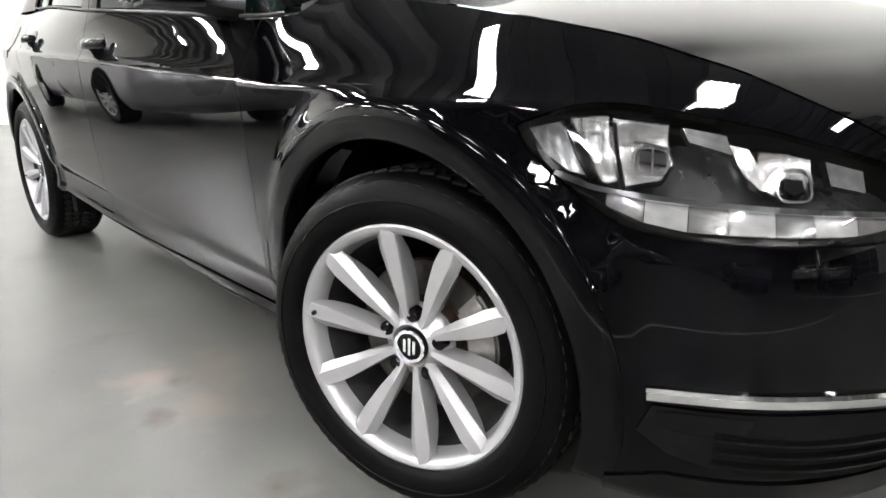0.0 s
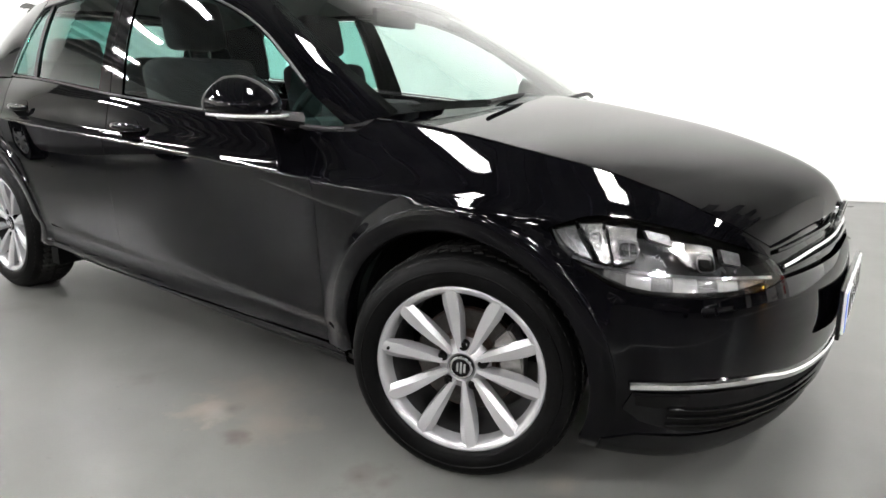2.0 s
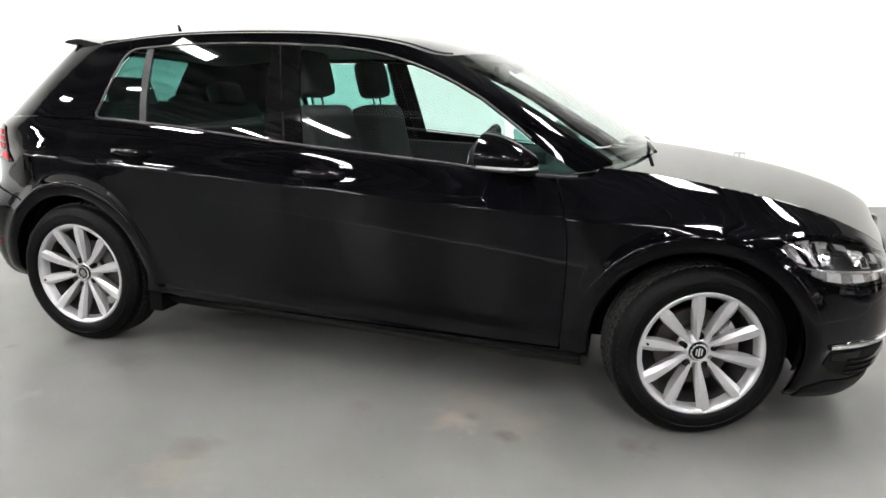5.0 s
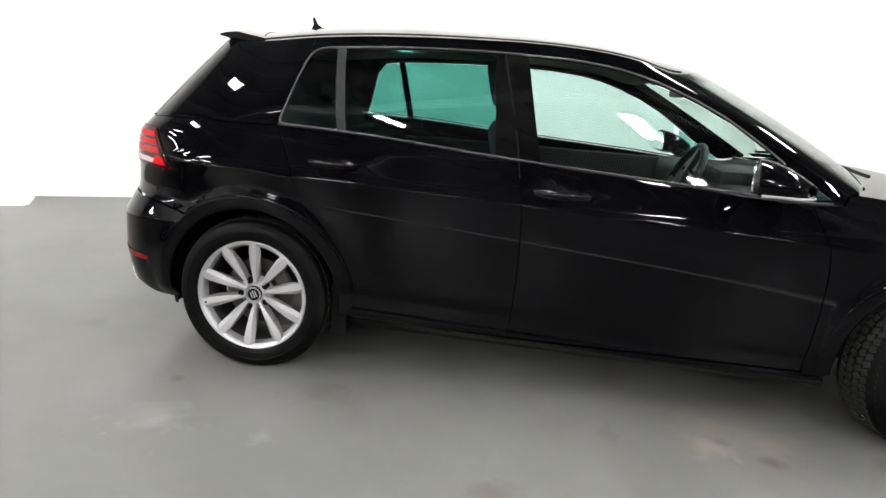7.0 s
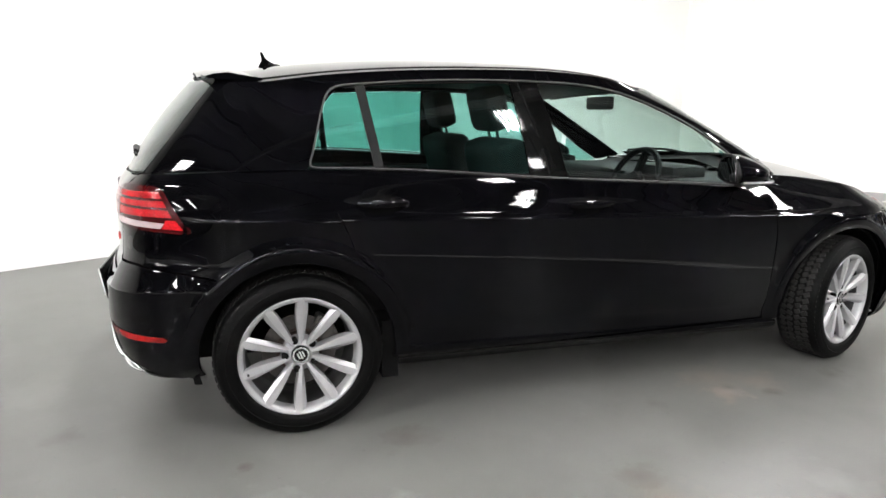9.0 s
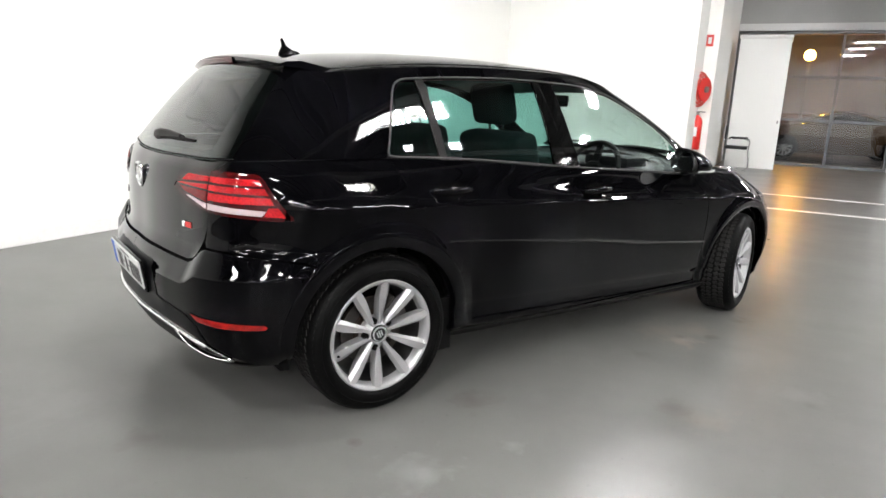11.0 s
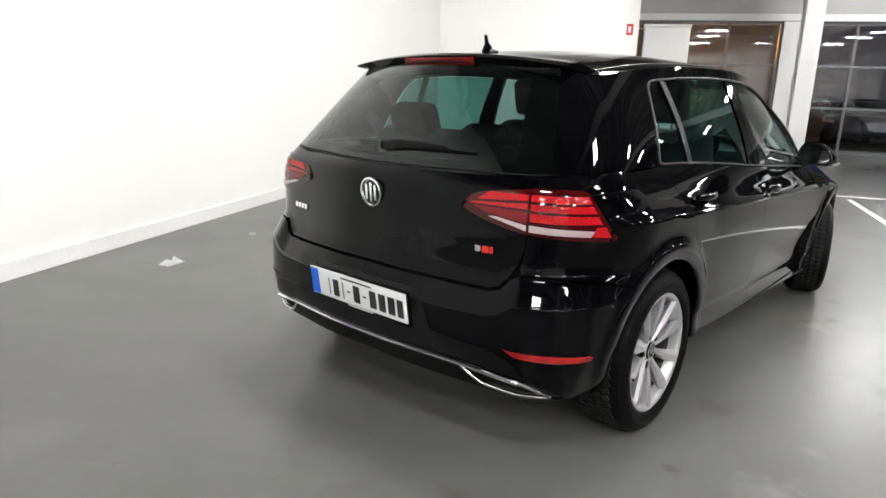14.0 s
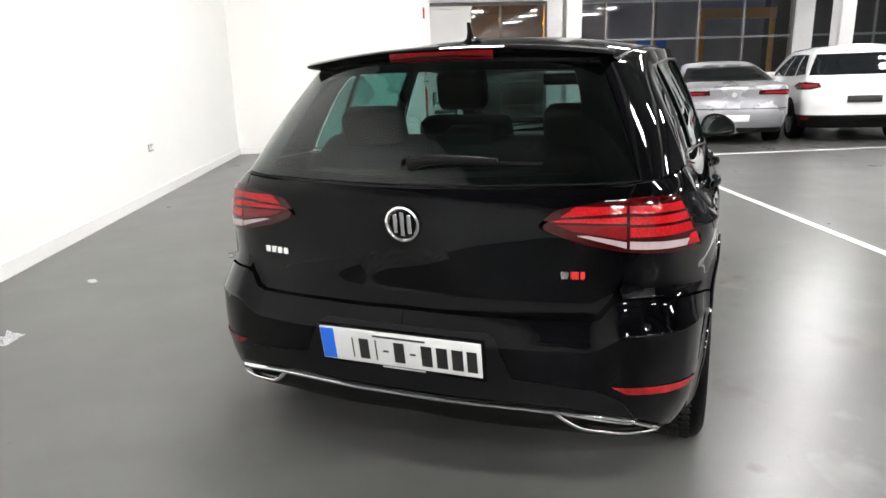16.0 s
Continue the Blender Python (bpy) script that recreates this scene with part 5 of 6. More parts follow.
# front bumper, grille, lamps
UN = U_NOSE
bumper_f = [SEAM[0], SEAM[1], SEAM[2]] + dense(LAMP_LOW, 24) + [(2.30, 0.600), (UN, 0.605), (UN, 0.155), (2.2, 0.148), (1.85, 0.145), (1.66, 0.155)] + arc(AXLE, HUB_Z, ARCH, -20, a_seam, 30)[:-1]
skin("front_bumper", bumper_f, body, PAINT, car, gap=0.0015, da=0.02, db=0.015)
skin("front_lip", [(UN, 0.156), (2.2, 0.149), (1.85, 0.146), (1.70, 0.152), (1.71, 0.20), (1.80, 0.225), (2.1, 0.226), (UN, 0.228)], body, SATIN_BLACK, car, gap=0, out=0.004, rim=0.01, da=0.03, db=0.015, label="satin black lower lip")
skin("lower_grille", [(1.775, 0.345), (2.0, 0.352), (2.3, 0.328), (UN, 0.318), (UN, 0.235), (2.1, 0.232), (1.90, 0.240), (1.80, 0.265), (1.755, 0.30)], body, DARK, car, gap=0, out=0.003, rim=0.012)
skin("fog_lamp", [(1.780, 0.338), (1.835, 0.342), (1.905, 0.343), (1.900, 0.318), (1.835, 0.308), (1.785, 0.312)], body, GLOSS_BLACK, car, gap=0, out=0.005, rim=0.006, label="dark fog lamp glass")
for z in (0.255, 0.278, 0.300):
    strip_on(body, line_on([(1.86, z + 0.01), (2.2, z), (UN, z - 0.005)], 24), 0.007, 0.012, GLOSS_BLACK, car, "grille_slat")
strip_on(body, line_on([(1.765, 0.362), (1.85, 0.368), (1.98, 0.372), (2.10, 0.365), (2.207, 0.350), (2.36, 0.340), (UN, 0.336)], 50), 0.020, 0.010, CHROME, car, "chrome_strip", "bright chrome strip across the front bumper")
skin("upper_grille", [(2.178, 0.602), (2.30, 0.606), (UN, 0.611), (UN, 0.690), (2.4, 0.684), (2.165, 0.664), (2.15, 0.642)], body, GLOSS_BLACK, car, gap=0, out=-0.012, rim=0.01)
for z in (0.625, 0.667):
    strip_on(body, line_on([(2.17, z - 0.012), (2.35, z), (UN, z + 0.006)], 20), 0.010, 0.012, GLOSS_BLACK, car, "grille_slat", lift=-0.006)
strip_on(body, line_on([(2.17, 0.622), (2.35, 0.640), (UN, 0.648)], 20), 0.012, 0.014, CHROME, car, "chrome_strip", "chrome grille bar", lift=-0.006)

lamp_o = dense(LAMP_TOP, 40) + dense(LAMP_OUT, 8)[1:] + dense(LAMP_LOW, 30)[1:-1]
for lens in skin("headlamp", lamp_o, body, GLASS_CLEAR, car, gap=0.002, out=0.003, rim=0.004, label="clear headlamp with silver reflectors"):
    lens.visible_shadow = False
    skin("lamp_bowl", lamp_o, body, LAMP_BACK, lens, gap=0.003, out=-0.065, rim=0, symmetric=False)
    # daylight strip along the foot: separate blocks under a chrome edge
    strip_on(body, line_on([(1.612, 0.652), (1.66, 0.636), (1.75, 0.628), (1.90, 0.621), (2.05, 0.613), (2.15, 0.603)], 40), 0.012, 0.012, CHROME, lens, "lamp_rim", symmetric=False, lift=-0.030)
    for n, (a, b) in enumerate(((1.640, 0.044), (1.686, 0.052), (1.740, 0.058), (1.800, 0.050), (1.852, 0.060), (1.914, 0.054), (1.970, 0.062), (2.034, 0.050), (2.086, 0.050))):
        def foot(u):
            return float(np.interp(u, [1.612, 1.66, 1.72, 1.80, 2.03, 2.17], [0.650, 0.620, 0.593, 0.583, 0.583, 0.598])) + 0.004

        def head(u):
            return float(np.interp(u, [1.612, 1.66, 1.75, 1.90, 2.05, 2.15], [0.650, 0.632, 0.624, 0.617, 0.609, 0.600])) - 0.003
        if head(a) - foot(a) > 0.004:
            skin("light_strip", [(a, foot(a)), (a + b, foot(a + b)), (a + b, head(a + b)), (a, head(a))], body, STRIP_LENS if n in (2, 4, 6) else STRIP_DARK, lens, gap=0, out=-0.024, rim=0.012, da=0.01, db=0.006, symmetric=False, label="pale daylight strip block")

    def chamber(cu, cz, deep, ripple):
        """The lamp's inner wall: hollowed round a point, with pressed ripples."""
        inward = -(body(cu, cz) - body(cu, cz) * (0.6, 0.2, 1.0))
        inward = inward / np.linalg.norm(inward)

        def at(u, z):
            far = np.clip(((u - cu) / 0.08) ** 2 + ((z - cz) / 0.045) ** 2, 0, 1)
            return body(u, z) + inward * (0.018 + deep * (1 - far) + ripple * np.cos(u * 420 + z * 160))[..., None]

        return at

    for name, shape, at, mat, say in (
            ("reflector", [(1.630, 0.716), (1.683, 0.720), (1.706, 0.640), (1.690, 0.637), (1.672, 0.655)], chamber(1.665, 0.685, 0.020, 0.0016), LAMP_CHROME, "rippled silver reflector"),
            ("reflector", [(1.687, 0.718), (1.768, 0.710), (1.785, 0.662), (1.770, 0.642), (1.715, 0.632), (1.709, 0.640)], chamber(1.742, 0.672, 0.030, 0.0004), LAMP_CHROME, "silver reflector chamber"),
            ("reflector", [(1.855, 0.688), (1.885, 0.682), (1.915, 0.640), (1.900, 0.634), (1.880, 0.650)], chamber(1.885, 0.66, 0.012, 0.0012), LAMP_CHROME, "silver reflector wing"),
            ("reflector", [(1.905, 0.678), (1.955, 0.674), (1.985, 0.668), (1.985, 0.640), (1.960, 0.627), (1.918, 0.627), (1.903, 0.645)], chamber(1.945, 0.652, 0.030, 0.0003), LAMP_CHROME, "silver reflector bowl"),
            ("side_reflector", [(1.575, 0.702), (1.618, 0.712), (1.662, 0.645), (1.640, 0.648), (1.605, 0.668)], chamber(1.62, 0.68, 0.012, 0.0005), DIM_LENS, "grey side reflector"),
            ("brow", [(1.788, 0.708), (1.850, 0.698), (1.858, 0.676), (1.800, 0.690)], chamber(1.82, 0.69, 0.006, 0.0003), DIM_LENS, "grey brow"),
            ("side_reflector", [(1.998, 0.668), (2.055, 0.655), (2.050, 0.630), (2.000, 0.640)], chamber(2.02, 0.65, 0.006, 0.0002), DIM_LENS, "grey inner reflector")):
        skin(name, shape, at, mat, lens, gap=0, rim=0.012, da=0.004, db=0.004, symmetric=False, label=say)
    for cu, cz, a, b, drop in ((1.742, 0.676, 0.024, 0.018, -0.034), (1.943, 0.652, 0.026, 0.020, -0.030), (1.660, 0.690, 0.012, 0.020, -0.030)):
        strip_on(body, rounded(cu, cz, a, b, 32, 0.6), 0.005, 0.006, CHROME, lens, "bulb_frame", symmetric=False, lift=drop)
    strip_on(body, line_on([(1.715, 0.700), (1.742, 0.697), (1.768, 0.692)], 8), 0.004, 0.006, CHROME, lens, "bulb_bar", symmetric=False, lift=-0.030)
    strip_on(body, line_on([(1.742, 0.698), (1.744, 0.676), (1.746, 0.655)], 8), 0.004, 0.006, CHROME, lens, "bulb_bar", symmetric=False, lift=-0.030)
    strip_on(body, line_on([(1.684, 0.722), (1.695, 0.68), (1.710, 0.634)], 10), 0.006, 0.010, GLOSS_BLACK, lens, "divider", symmetric=False, lift=-0.022)
    strip_on(body, line_on([(1.622, 0.714), (1.645, 0.68), (1.668, 0.645)], 10), 0.014, 0.012, GLOSS_BLACK, lens, "divider", symmetric=False, lift=-0.024)
    skin("shield", [(1.725, 0.690), (1.765, 0.687), (1.765, 0.672), (1.725, 0.675)], body, LAMP_BACK, lens, gap=0, out=-0.028, rim=0.01, symmetric=False)
    skin("bulb_cap", [(1.928, 0.660), (1.955, 0.658), (1.958, 0.645), (1.940, 0.640), (1.927, 0.647)], body, DARK, lens, gap=0, out=-0.024, rim=0.01, symmetric=False)

# bonnet, cowl, wipers
bonnet_o = [(0.0, 0.004)] + [(g, 0.004) for g in np.linspace(0.04, 1, 40)] + [(1, 1.0), (0.0, 1.0)]
skin("bonnet", bonnet_o, bonnet, PAINT, car, gap=0, da=0.02, db=0.04, rim=0, ua=1.0)
cowl = bmesh.new()
edge_b = [bonnet(0.0, m) for m in np.linspace(0, 1, 16)]
for sgn in (1, -1):
    top = [cowl.verts.new((p[0] + 0.02, p[1] * sgn, p[2] - 0.012)) for p in edge_b]
    low = [cowl.verts.new((p[0] - 0.10, p[1] * sgn, p[2] - 0.035)) for p in edge_b]
    for k in range(15):
        cowl.faces.new((top[k], top[k + 1], low[k + 1], low[k]))
part("cowl", cowl, SATIN_BLACK, car)

# glasshouse
def ks(pts, axis=1):
    pts = np.array(pts, float)
    k, s = cabin_at(pts[:, 0], pts[:, 1], axis)
    return [(float(a), float(b)) for a, b in zip(k, s)]


def smooth_round(pts, n):
    p = []
    for i in range(len(pts)):
        a, b, c = np.array(pts[i - 1]), np.array(pts[i]), np.array(pts[(i + 1) % len(pts)])
        r = 0.22
        q0, q1 = b + (a - b) * min(r, 0.02 / np.linalg.norm(a - b)), b + (c - b) * min(r, 0.02 / np.linalg.norm(c - b))
        for t in (0, 0.5, 1):
            p.append((1 - t) ** 2 * q0 + 2 * t * (1 - t) * b + t * t * q1)
    out = []
    for a, b in zip(p, p[1:] + p[:1]):
        m = max(1, int(np.linalg.norm(b - a) / 0.04))
        out += [tuple(a + (b - a) * j / m) for j in range(m)]
    return out


def b0(x, up=0.0):
    return (x, float(_belt(x)) + up)


G_QUARTER = [b0(-1.235, 0.014), (-1.222, 1.06), (-1.165, 1.245), (-1.120, 1.296), (-1.045, 1.306), b0(-0.998, 0.014)]
G_REAR = [b0(-0.966, 0.014), (-1.012, 1.308), (-0.85, 1.320), (-0.62, 1.328), (-0.412, 1.329), b0(-0.372, 0.016), b0(-0.65, 0.015)]
G_FRONT = [b0(-0.205, 0.016), (-0.288, 1.326), (-0.15, 1.322), (0.0, 1.308), (0.12, 1.285), (0.24, 1.248), (0.36, 1.200), (0.48, 1.140), (0.575, 1.080), b0(0.60, 0.016), b0(0.2, 0.016)]
G_CORNER = [b0(0.635, 0.018), (0.608, 1.055), (0.68, 1.005), (0.78, 0.945), (0.86, 0.90), (0.80, 0.895)]


def pane(name, pts, material, label):
    o = ks(smooth_round(pts, 60))
    for ob in skin(name, o, cabin, material, car, gap=0, out=-0.006, da=0.15, db=0.06, rim=0.004, label=label):
        ob.visible_shadow = False


pane("quarter_window", G_QUARTER, GLASS_REAR, "dark tinted quarter glass")
pane("rear_door_window", G_REAR, GLASS_REAR, "dark tinted rear door glass")
pane("front_door_window", G_FRONT, GLASS_FRONT, "pale green front door glass")
pane("corner_panel", G_CORNER, GLASS_REAR, "small fixed corner glass")

# window frames: rail over the doors, pillars
TOP_LINE = [(-1.165, 1.245), (-1.120, 1.296), (-1.045, 1.306), (-1.012, 1.308), (-0.85, 1.320), (-0.62, 1.328), (-0.412, 1.329), (-0.288, 1.326), (-0.15, 1.322), (0.0, 1.308), (0.12, 1.285), (0.24, 1.248), (0.36, 1.200), (0.48, 1.140), (0.60, 1.062), (0.68, 1.005), (0.78, 0.945), (0.86, 0.90)]
low_edge = ks(TOP_LINE)
k_a, k_c = 2.78, low_edge[0][0]
up_edge = [(k, 1.0) for k in np.linspace(k_c, 3.0, 60)]
a_front = [(k_a, 1.0), (k_a, 0.75), (k_a, 0.5), (k_a, 0.25), (k_a, 0.0), (3.0, 0.0), (3.35, 0.0)]
skin("side_frame", low_edge + a_front[::-1] + up_edge[::-1], cabin, PAINT, car, gap=0, out=-0.001, da=0.12, db=0.05, rim=0)
skin("b_pillar", ks([b0(-0.372), (-0.412, 1.331), (-0.288, 1.328), b0(-0.203)]), cabin, GLOSS_BLACK, car, gap=0, da=0.1, db=0.05, rim=0.01)
strip_on(cabin, ks([b0(-0.287, 0.004), (-0.30, 1.03), (-0.33, 1.15), (-0.36, 1.26), (-0.378, 1.335)]), 0.006, 0.001, DARK, car, "door_gap")
skin("quarter_pillar", ks([b0(-1.0), (-1.047, 1.309), (-1.010, 1.311), b0(-0.964)]), cabin, SATIN_BLACK, car, gap=0, out=0.001, da=0.1, db=0.05, rim=0.008)
K_REAR = 9.95
c_edge = ks([b0(-1.252, 0.0), b0(-1.240, 0.014), (-1.226, 1.06), (-1.168, 1.245)])
skin("c_pillar", c_edge + [(k_c, low_edge[0][1])] + [(k, 1.0) for k in np.linspace(k_c, K_REAR, 20)] + [(K_REAR, s) for s in np.linspace(0.9, 0.0, 8)] + [(k, 0.0) for k in np.linspace(K_REAR - 0.1, c_edge[0][0], 14)[:-1]], cabin, PAINT, car, gap=0, da=0.08, db=0.05, rim=0)
# window surround trim
trim = [b0(x, 0.006) for x in np.linspace(0.86, -1.20, 40)] + [(-1.236, 1.012), (-1.238, 1.03)] + [(-1.226, 1.065), (-1.170, 1.248), (-1.124, 1.302), (-1.045, 1.314)] + [(x, z + 0.008) for x, z in TOP_LINE[3:16]]
strip_on(cabin, ks(dense(trim, 160)), 0.0075, 0.005, TRIM_GREY, car, "window_trim", "dull grey window surround trim")

# windscreen, rear window, roof
for ob in skin("windscreen", [(0.0, 0.0), (2.76, 0.0), (2.76, 1.0), (0.0, 1.0)], cabin, GLASS_SCREEN, car, gap=0, da=0.12, db=0.06, rim=0):
    ob.visible_shadow = False
for ob in skin("rear_window", [(K_REAR + 0.02, 0.0), (12, 0.0), (12, 0.97), (K_REAR + 0.02, 0.97)], cabin, GLASS_BACK, car, gap=0, out=0.001, da=0.12, db=0.06, rim=0, label="dark tinted rear window"):
    ob.visible_shadow = False
strip_on(cabin, [(k, 0.012) for k in np.linspace(K_REAR, 12, 40)], 0.006, 0.002, DARK, car, "tailgate_gap")
for pts in ([(K_REAR - 0.03, 0.0), (K_REAR + 0.45, 0.0), (K_REAR + 0.40, 0.96), (K_REAR - 0.03, 0.96)], [(K_REAR + 0.4, 0.0), (12, 0.0), (12, 0.06), (K_REAR + 0.42, 0.09)], [(K_REAR + 0.4, 0.90), (12, 0.88), (12, 0.97), (K_REAR + 0.4, 0.97)]):
    skin("glass_border", pts, cabin, GLOSS_BLACK, car, gap=0, out=-0.003, da=0.12, db=0.06, rim=0)
for pts in ([(2.58, 0.02), (2.77, 0.0), (2.77, 1.0), (2.58, 0.97)], [(0, 0.92), (2.3, 0.92), (2.3, 1.0), (0, 1.0)], [(0, 0.0), (2.3, 0.0), (2.3, 0.05), (0, 0.05)]):
    skin("glass_border", pts, cabin, GLOSS_BLACK, car, gap=0, out=-0.003, da=0.12, db=0.06, rim=0)
skin("roof", [(k, 0.0) for k in np.linspace(0, 12, 90)] + [(k, 1.0) for k in np.linspace(12, 0, 90)], roof, PAINT, car, gap=0, da=0.12, db=0.1, rim=0)
strip_on(roof, [(k, 0.075) for k in np.linspace(2.6, 9.6, 90)], 0.012, 0.003, SATIN_BLACK, car, "roof_rail")

# roof spoiler with its brake light
bm = bmesh.new()
rows = []
for y in np.linspace(0, 1, 15):
    k = 12 - 2.25 * y
    e = cabin(k, 1.0)
    Y = 0.535 * y
    tipx = -1.655 + 0.062 * y**2.2
    zt = 1.383 - 0.036 * y**2
    thin = 1 - 0.6 * y**5
    rx = float(np.interp(Y, [0, 0.25, 0.47, 0.54], [-1.50, -1.48, -1.42, -1.38]))
    za = 1.3855 - 0.053 * y**2.2
    rows.append([(rx, Y, za + 0.002), (-1.56 + 0.05 * y**2, Y, zt + 0.008), (tipx + 0.03, Y, zt + 0.002), (tipx, Y, zt - 0.008), (tipx + 0.012, Y, zt - 0.035 * thin), (tipx + 0.05, Y, zt - 0.050 * thin), (-1.575 + 0.06 * y**2, Y, zt - 0.045 * thin), (rx - 0.02, Y, za - 0.05 * thin)])
for sgn in (1, -1):
    vs = [[bm.verts.new((p[0], p[1] * sgn, p[2])) for p in r] for r in rows]
    for a, b in zip(vs[:-1], vs[1:]):
        for j in range(8):
            bm.faces.new((a[j], a[(j + 1) % 8], b[(j + 1) % 8], b[j]))
    bm.faces.new(vs[-1])
bmesh.ops.remove_doubles(bm, verts=bm.verts, dist=1e-5)
spoiler = part("roof_spoiler", bm, PAINT, car, angle=35)
bm = bmesh.new()
strip = [[bm.verts.new((-1.6585 + 0.062 * (abs(y) / 0.535) ** 2.2 + dx, y, z)) for dx, z in ((0.02, 1.368), (0.003, 1.367), (0.0, 1.363), (0.007, 1.341), (0.012, 1.338), (0.03, 1.338))] for y in np.linspace(-0.178, 0.178, 21)]
for a, b in zip(strip[:-1], strip[1:]):
    for j in range(5):
        bm.faces.new((a[j], a[j + 1], b[j + 1], b[j]))
part("brake_light", bm, MID_RED, spoiler, "red high-level brake light strip")

# aerial
fin = [(-1.364, 1.474), (-1.355, 1.476), (-1.338, 1.444), (-1.312, 1.428), (-1.275, 1.419), (-1.262, 1.402), (-1.372, 1.398), (-1.374, 1.41), (-1.358, 1.44)]
fin_bm = prism(fin, -0.006, 0.006, 0.002)
aerial = part("aerial", fin_bm, GLOSS_BLACK, car, "black shark-fin aerial")
part("aerial_foot", lathe([(0.0, 0.03), (0.02, 0.028), (0.036, 0.012), (0.042, 0.0), (0.0, -0.004)], 24, "z", centre=(-1.32, 0, 1.396)), GLOSS_BLACK, aerial)

# rear wiper
bm = tube(spline([(-1.908, -0.01, 1.040), (-1.910, 0.05, 1.052), (-1.900, 0.14, 1.055), (-1.888, 0.26, 1.050)], 20), lambda t: 0.021 - 0.011 * t, 8, flat=0.8)
bmesh.ops.transform(bm, matrix=Matrix.Diagonal((1, -1, 1, 1)), verts=bm.verts)
wiper = part("rear_wiper", bm, SATIN_BLACK, car)
part("blade", tube(spline([(-1.868, -0.385, 1.040), (-1.890, -0.26, 1.043), (-1.903, -0.12, 1.040), (-1.908, -0.02, 1.036)], 12), 0.007, 6), RUBBER, wiper)
part("spindle", lathe([(0, 0.03), (0.018, 0.028), (0.022, 0.0)], 20, "x", centre=(-1.915, 0.01, 1.040)), SATIN_BLACK, wiper)
for y0, y1 in ((-0.42, 0.12), (0.12, 0.62)):
    part("front_wiper", tube(spline([(1.13, y0, 0.968), (1.10, (y0 + y1) / 2, 0.985), (1.02, y1, 0.968)], 16), 0.008, 6), SATIN_BLACK, car)

# badges as plain shapes, plate, lettering as plain bars
def badge(x, z, r, tilt, parent, name="badge"):
    ob = part(name, lathe([(0, -0.004), (r * 0.96, -0.004), (r, 0.0), (r * 0.98, 0.007), (r * 0.88, 0.009), (r * 0.83, 0.006), (r * 0.80, 0.002), (0, 0.002)], 48, "x"), CHROME, parent, "round chrome badge")
    ob.location, ob.rotation_euler = (x, 0, z), (0, radians(tilt), radians(180))
    disc = part("badge_field", lathe([(0, 0.0028), (r * 0.78, 0.0028), (r * 0.79, 0.001)], 40, "x"), GLOSS_BLACK, ob)
    for y, h in ((-0.40, 0.52), (0.0, 0.66), (0.40, 0.52)):
        part("badge_bar", boxed(0.002, 0.007, (y - 0.11) * r, (y + 0.11) * r, -h * r, h * r, bevel=0.001, segs=1), CHROME, ob)
    return ob


xb = float(body(U0, 0.877)[0])
badge(xb - 0.004, 0.877, 0.055, 6, car)
badge(float(body(UN, 0.665)[0]) + 0.006, 0.665, 0.065, -8, car).rotation_euler = (0, radians(8), 0)


def bars_on(y, z, widths, h, parent):
    """Plain bars in place of lettering, on the tail."""
    at = y
    for w, mat in widths:
        u = float(u_at(y=at - w / 2))
        p = body(u, z) if at <= 0 else body(u, z) * _mirror
        bm = boxed(-0.005, 0.0, -w * 0.42, w * 0.42, -h / 2, h / 2, bevel=0.0015, segs=1)
        t = (body(u + 0.02, z) - body(u - 0.02, z)) * (_mirror if at > 0 else 1)
        bmesh.ops.transform(bm, matrix=Matrix.Translation(p) @ Matrix.Rotation(math.atan2(t[1], t[0]) + (math.pi / 2 if t[1] < 0 else -math.pi / 2), 4, "Z"), verts=bm.verts)
        part("lettering_bar", bm, mat, parent)
        at -= w


bars_on(0.575, 0.757, [(0.026, CHROME)] * 4, 0.022, car)
bars_on(-0.500, 0.745, [(0.026, CHROME), (0.028, RED), (0.014, RED)], 0.022, car)

def number_plate(place, turn):
    plate = tagged(new("number_plate", mesh_of("number_plate", boxed(-0.006, 0.0, -0.26, 0.26, -0.056, 0.056, bevel=0.002), PLATE_WHITE)), "white number plate with a blue band")
    plate.parent = car
    plate.location, plate.rotation_euler = place, turn
    part("plate_holder", boxed(0.0005, 0.012, -0.268, 0.268, -0.072, 0.062, bevel=0.004), GLOSS_BLACK, plate)
    part("blue_band", boxed(-0.0075, -0.0062, 0.212, 0.257, -0.052, 0.052), PLATE_BLUE, plate, smooth=False)
    for y, w in ((0.150, 0.014), (0.112, 0.042), (0.072, 0.014), (0.040, 0.028), (-0.004, 0.044), (-0.048, 0.028), (-0.092, 0.044), (-0.140, 0.044), (-0.188, 0.044), (-0.232, 0.040)):
        dash = abs(w - 0.028) < 1e-6
        part("plate_bar", boxed(-0.0075, -0.0062, y - w / 2 + 0.005, y + w / 2 - 0.005, -0.009 if dash else -0.040, -0.003 if dash else 0.028), INK, plate, smooth=False)
    part("small_print_bar", boxed(-0.0075, -0.0062, -0.09, 0.08, 0.039, 0.045), INK, plate, smooth=False)
    part("small_print_bar", boxed(-0.0008, 0.0, -0.08, 0.06, -0.067, -0.062), PLATE_WHITE, plate, smooth=False)


number_plate((float(body(U0, 0.51)[0]) - 0.012, 0, 0.508), (0, radians(-9), 0))
number_plate((float(body(UN, 0.46)[0]) + 0.012, 0, 0.47), (0, radians(3), radians(180)))

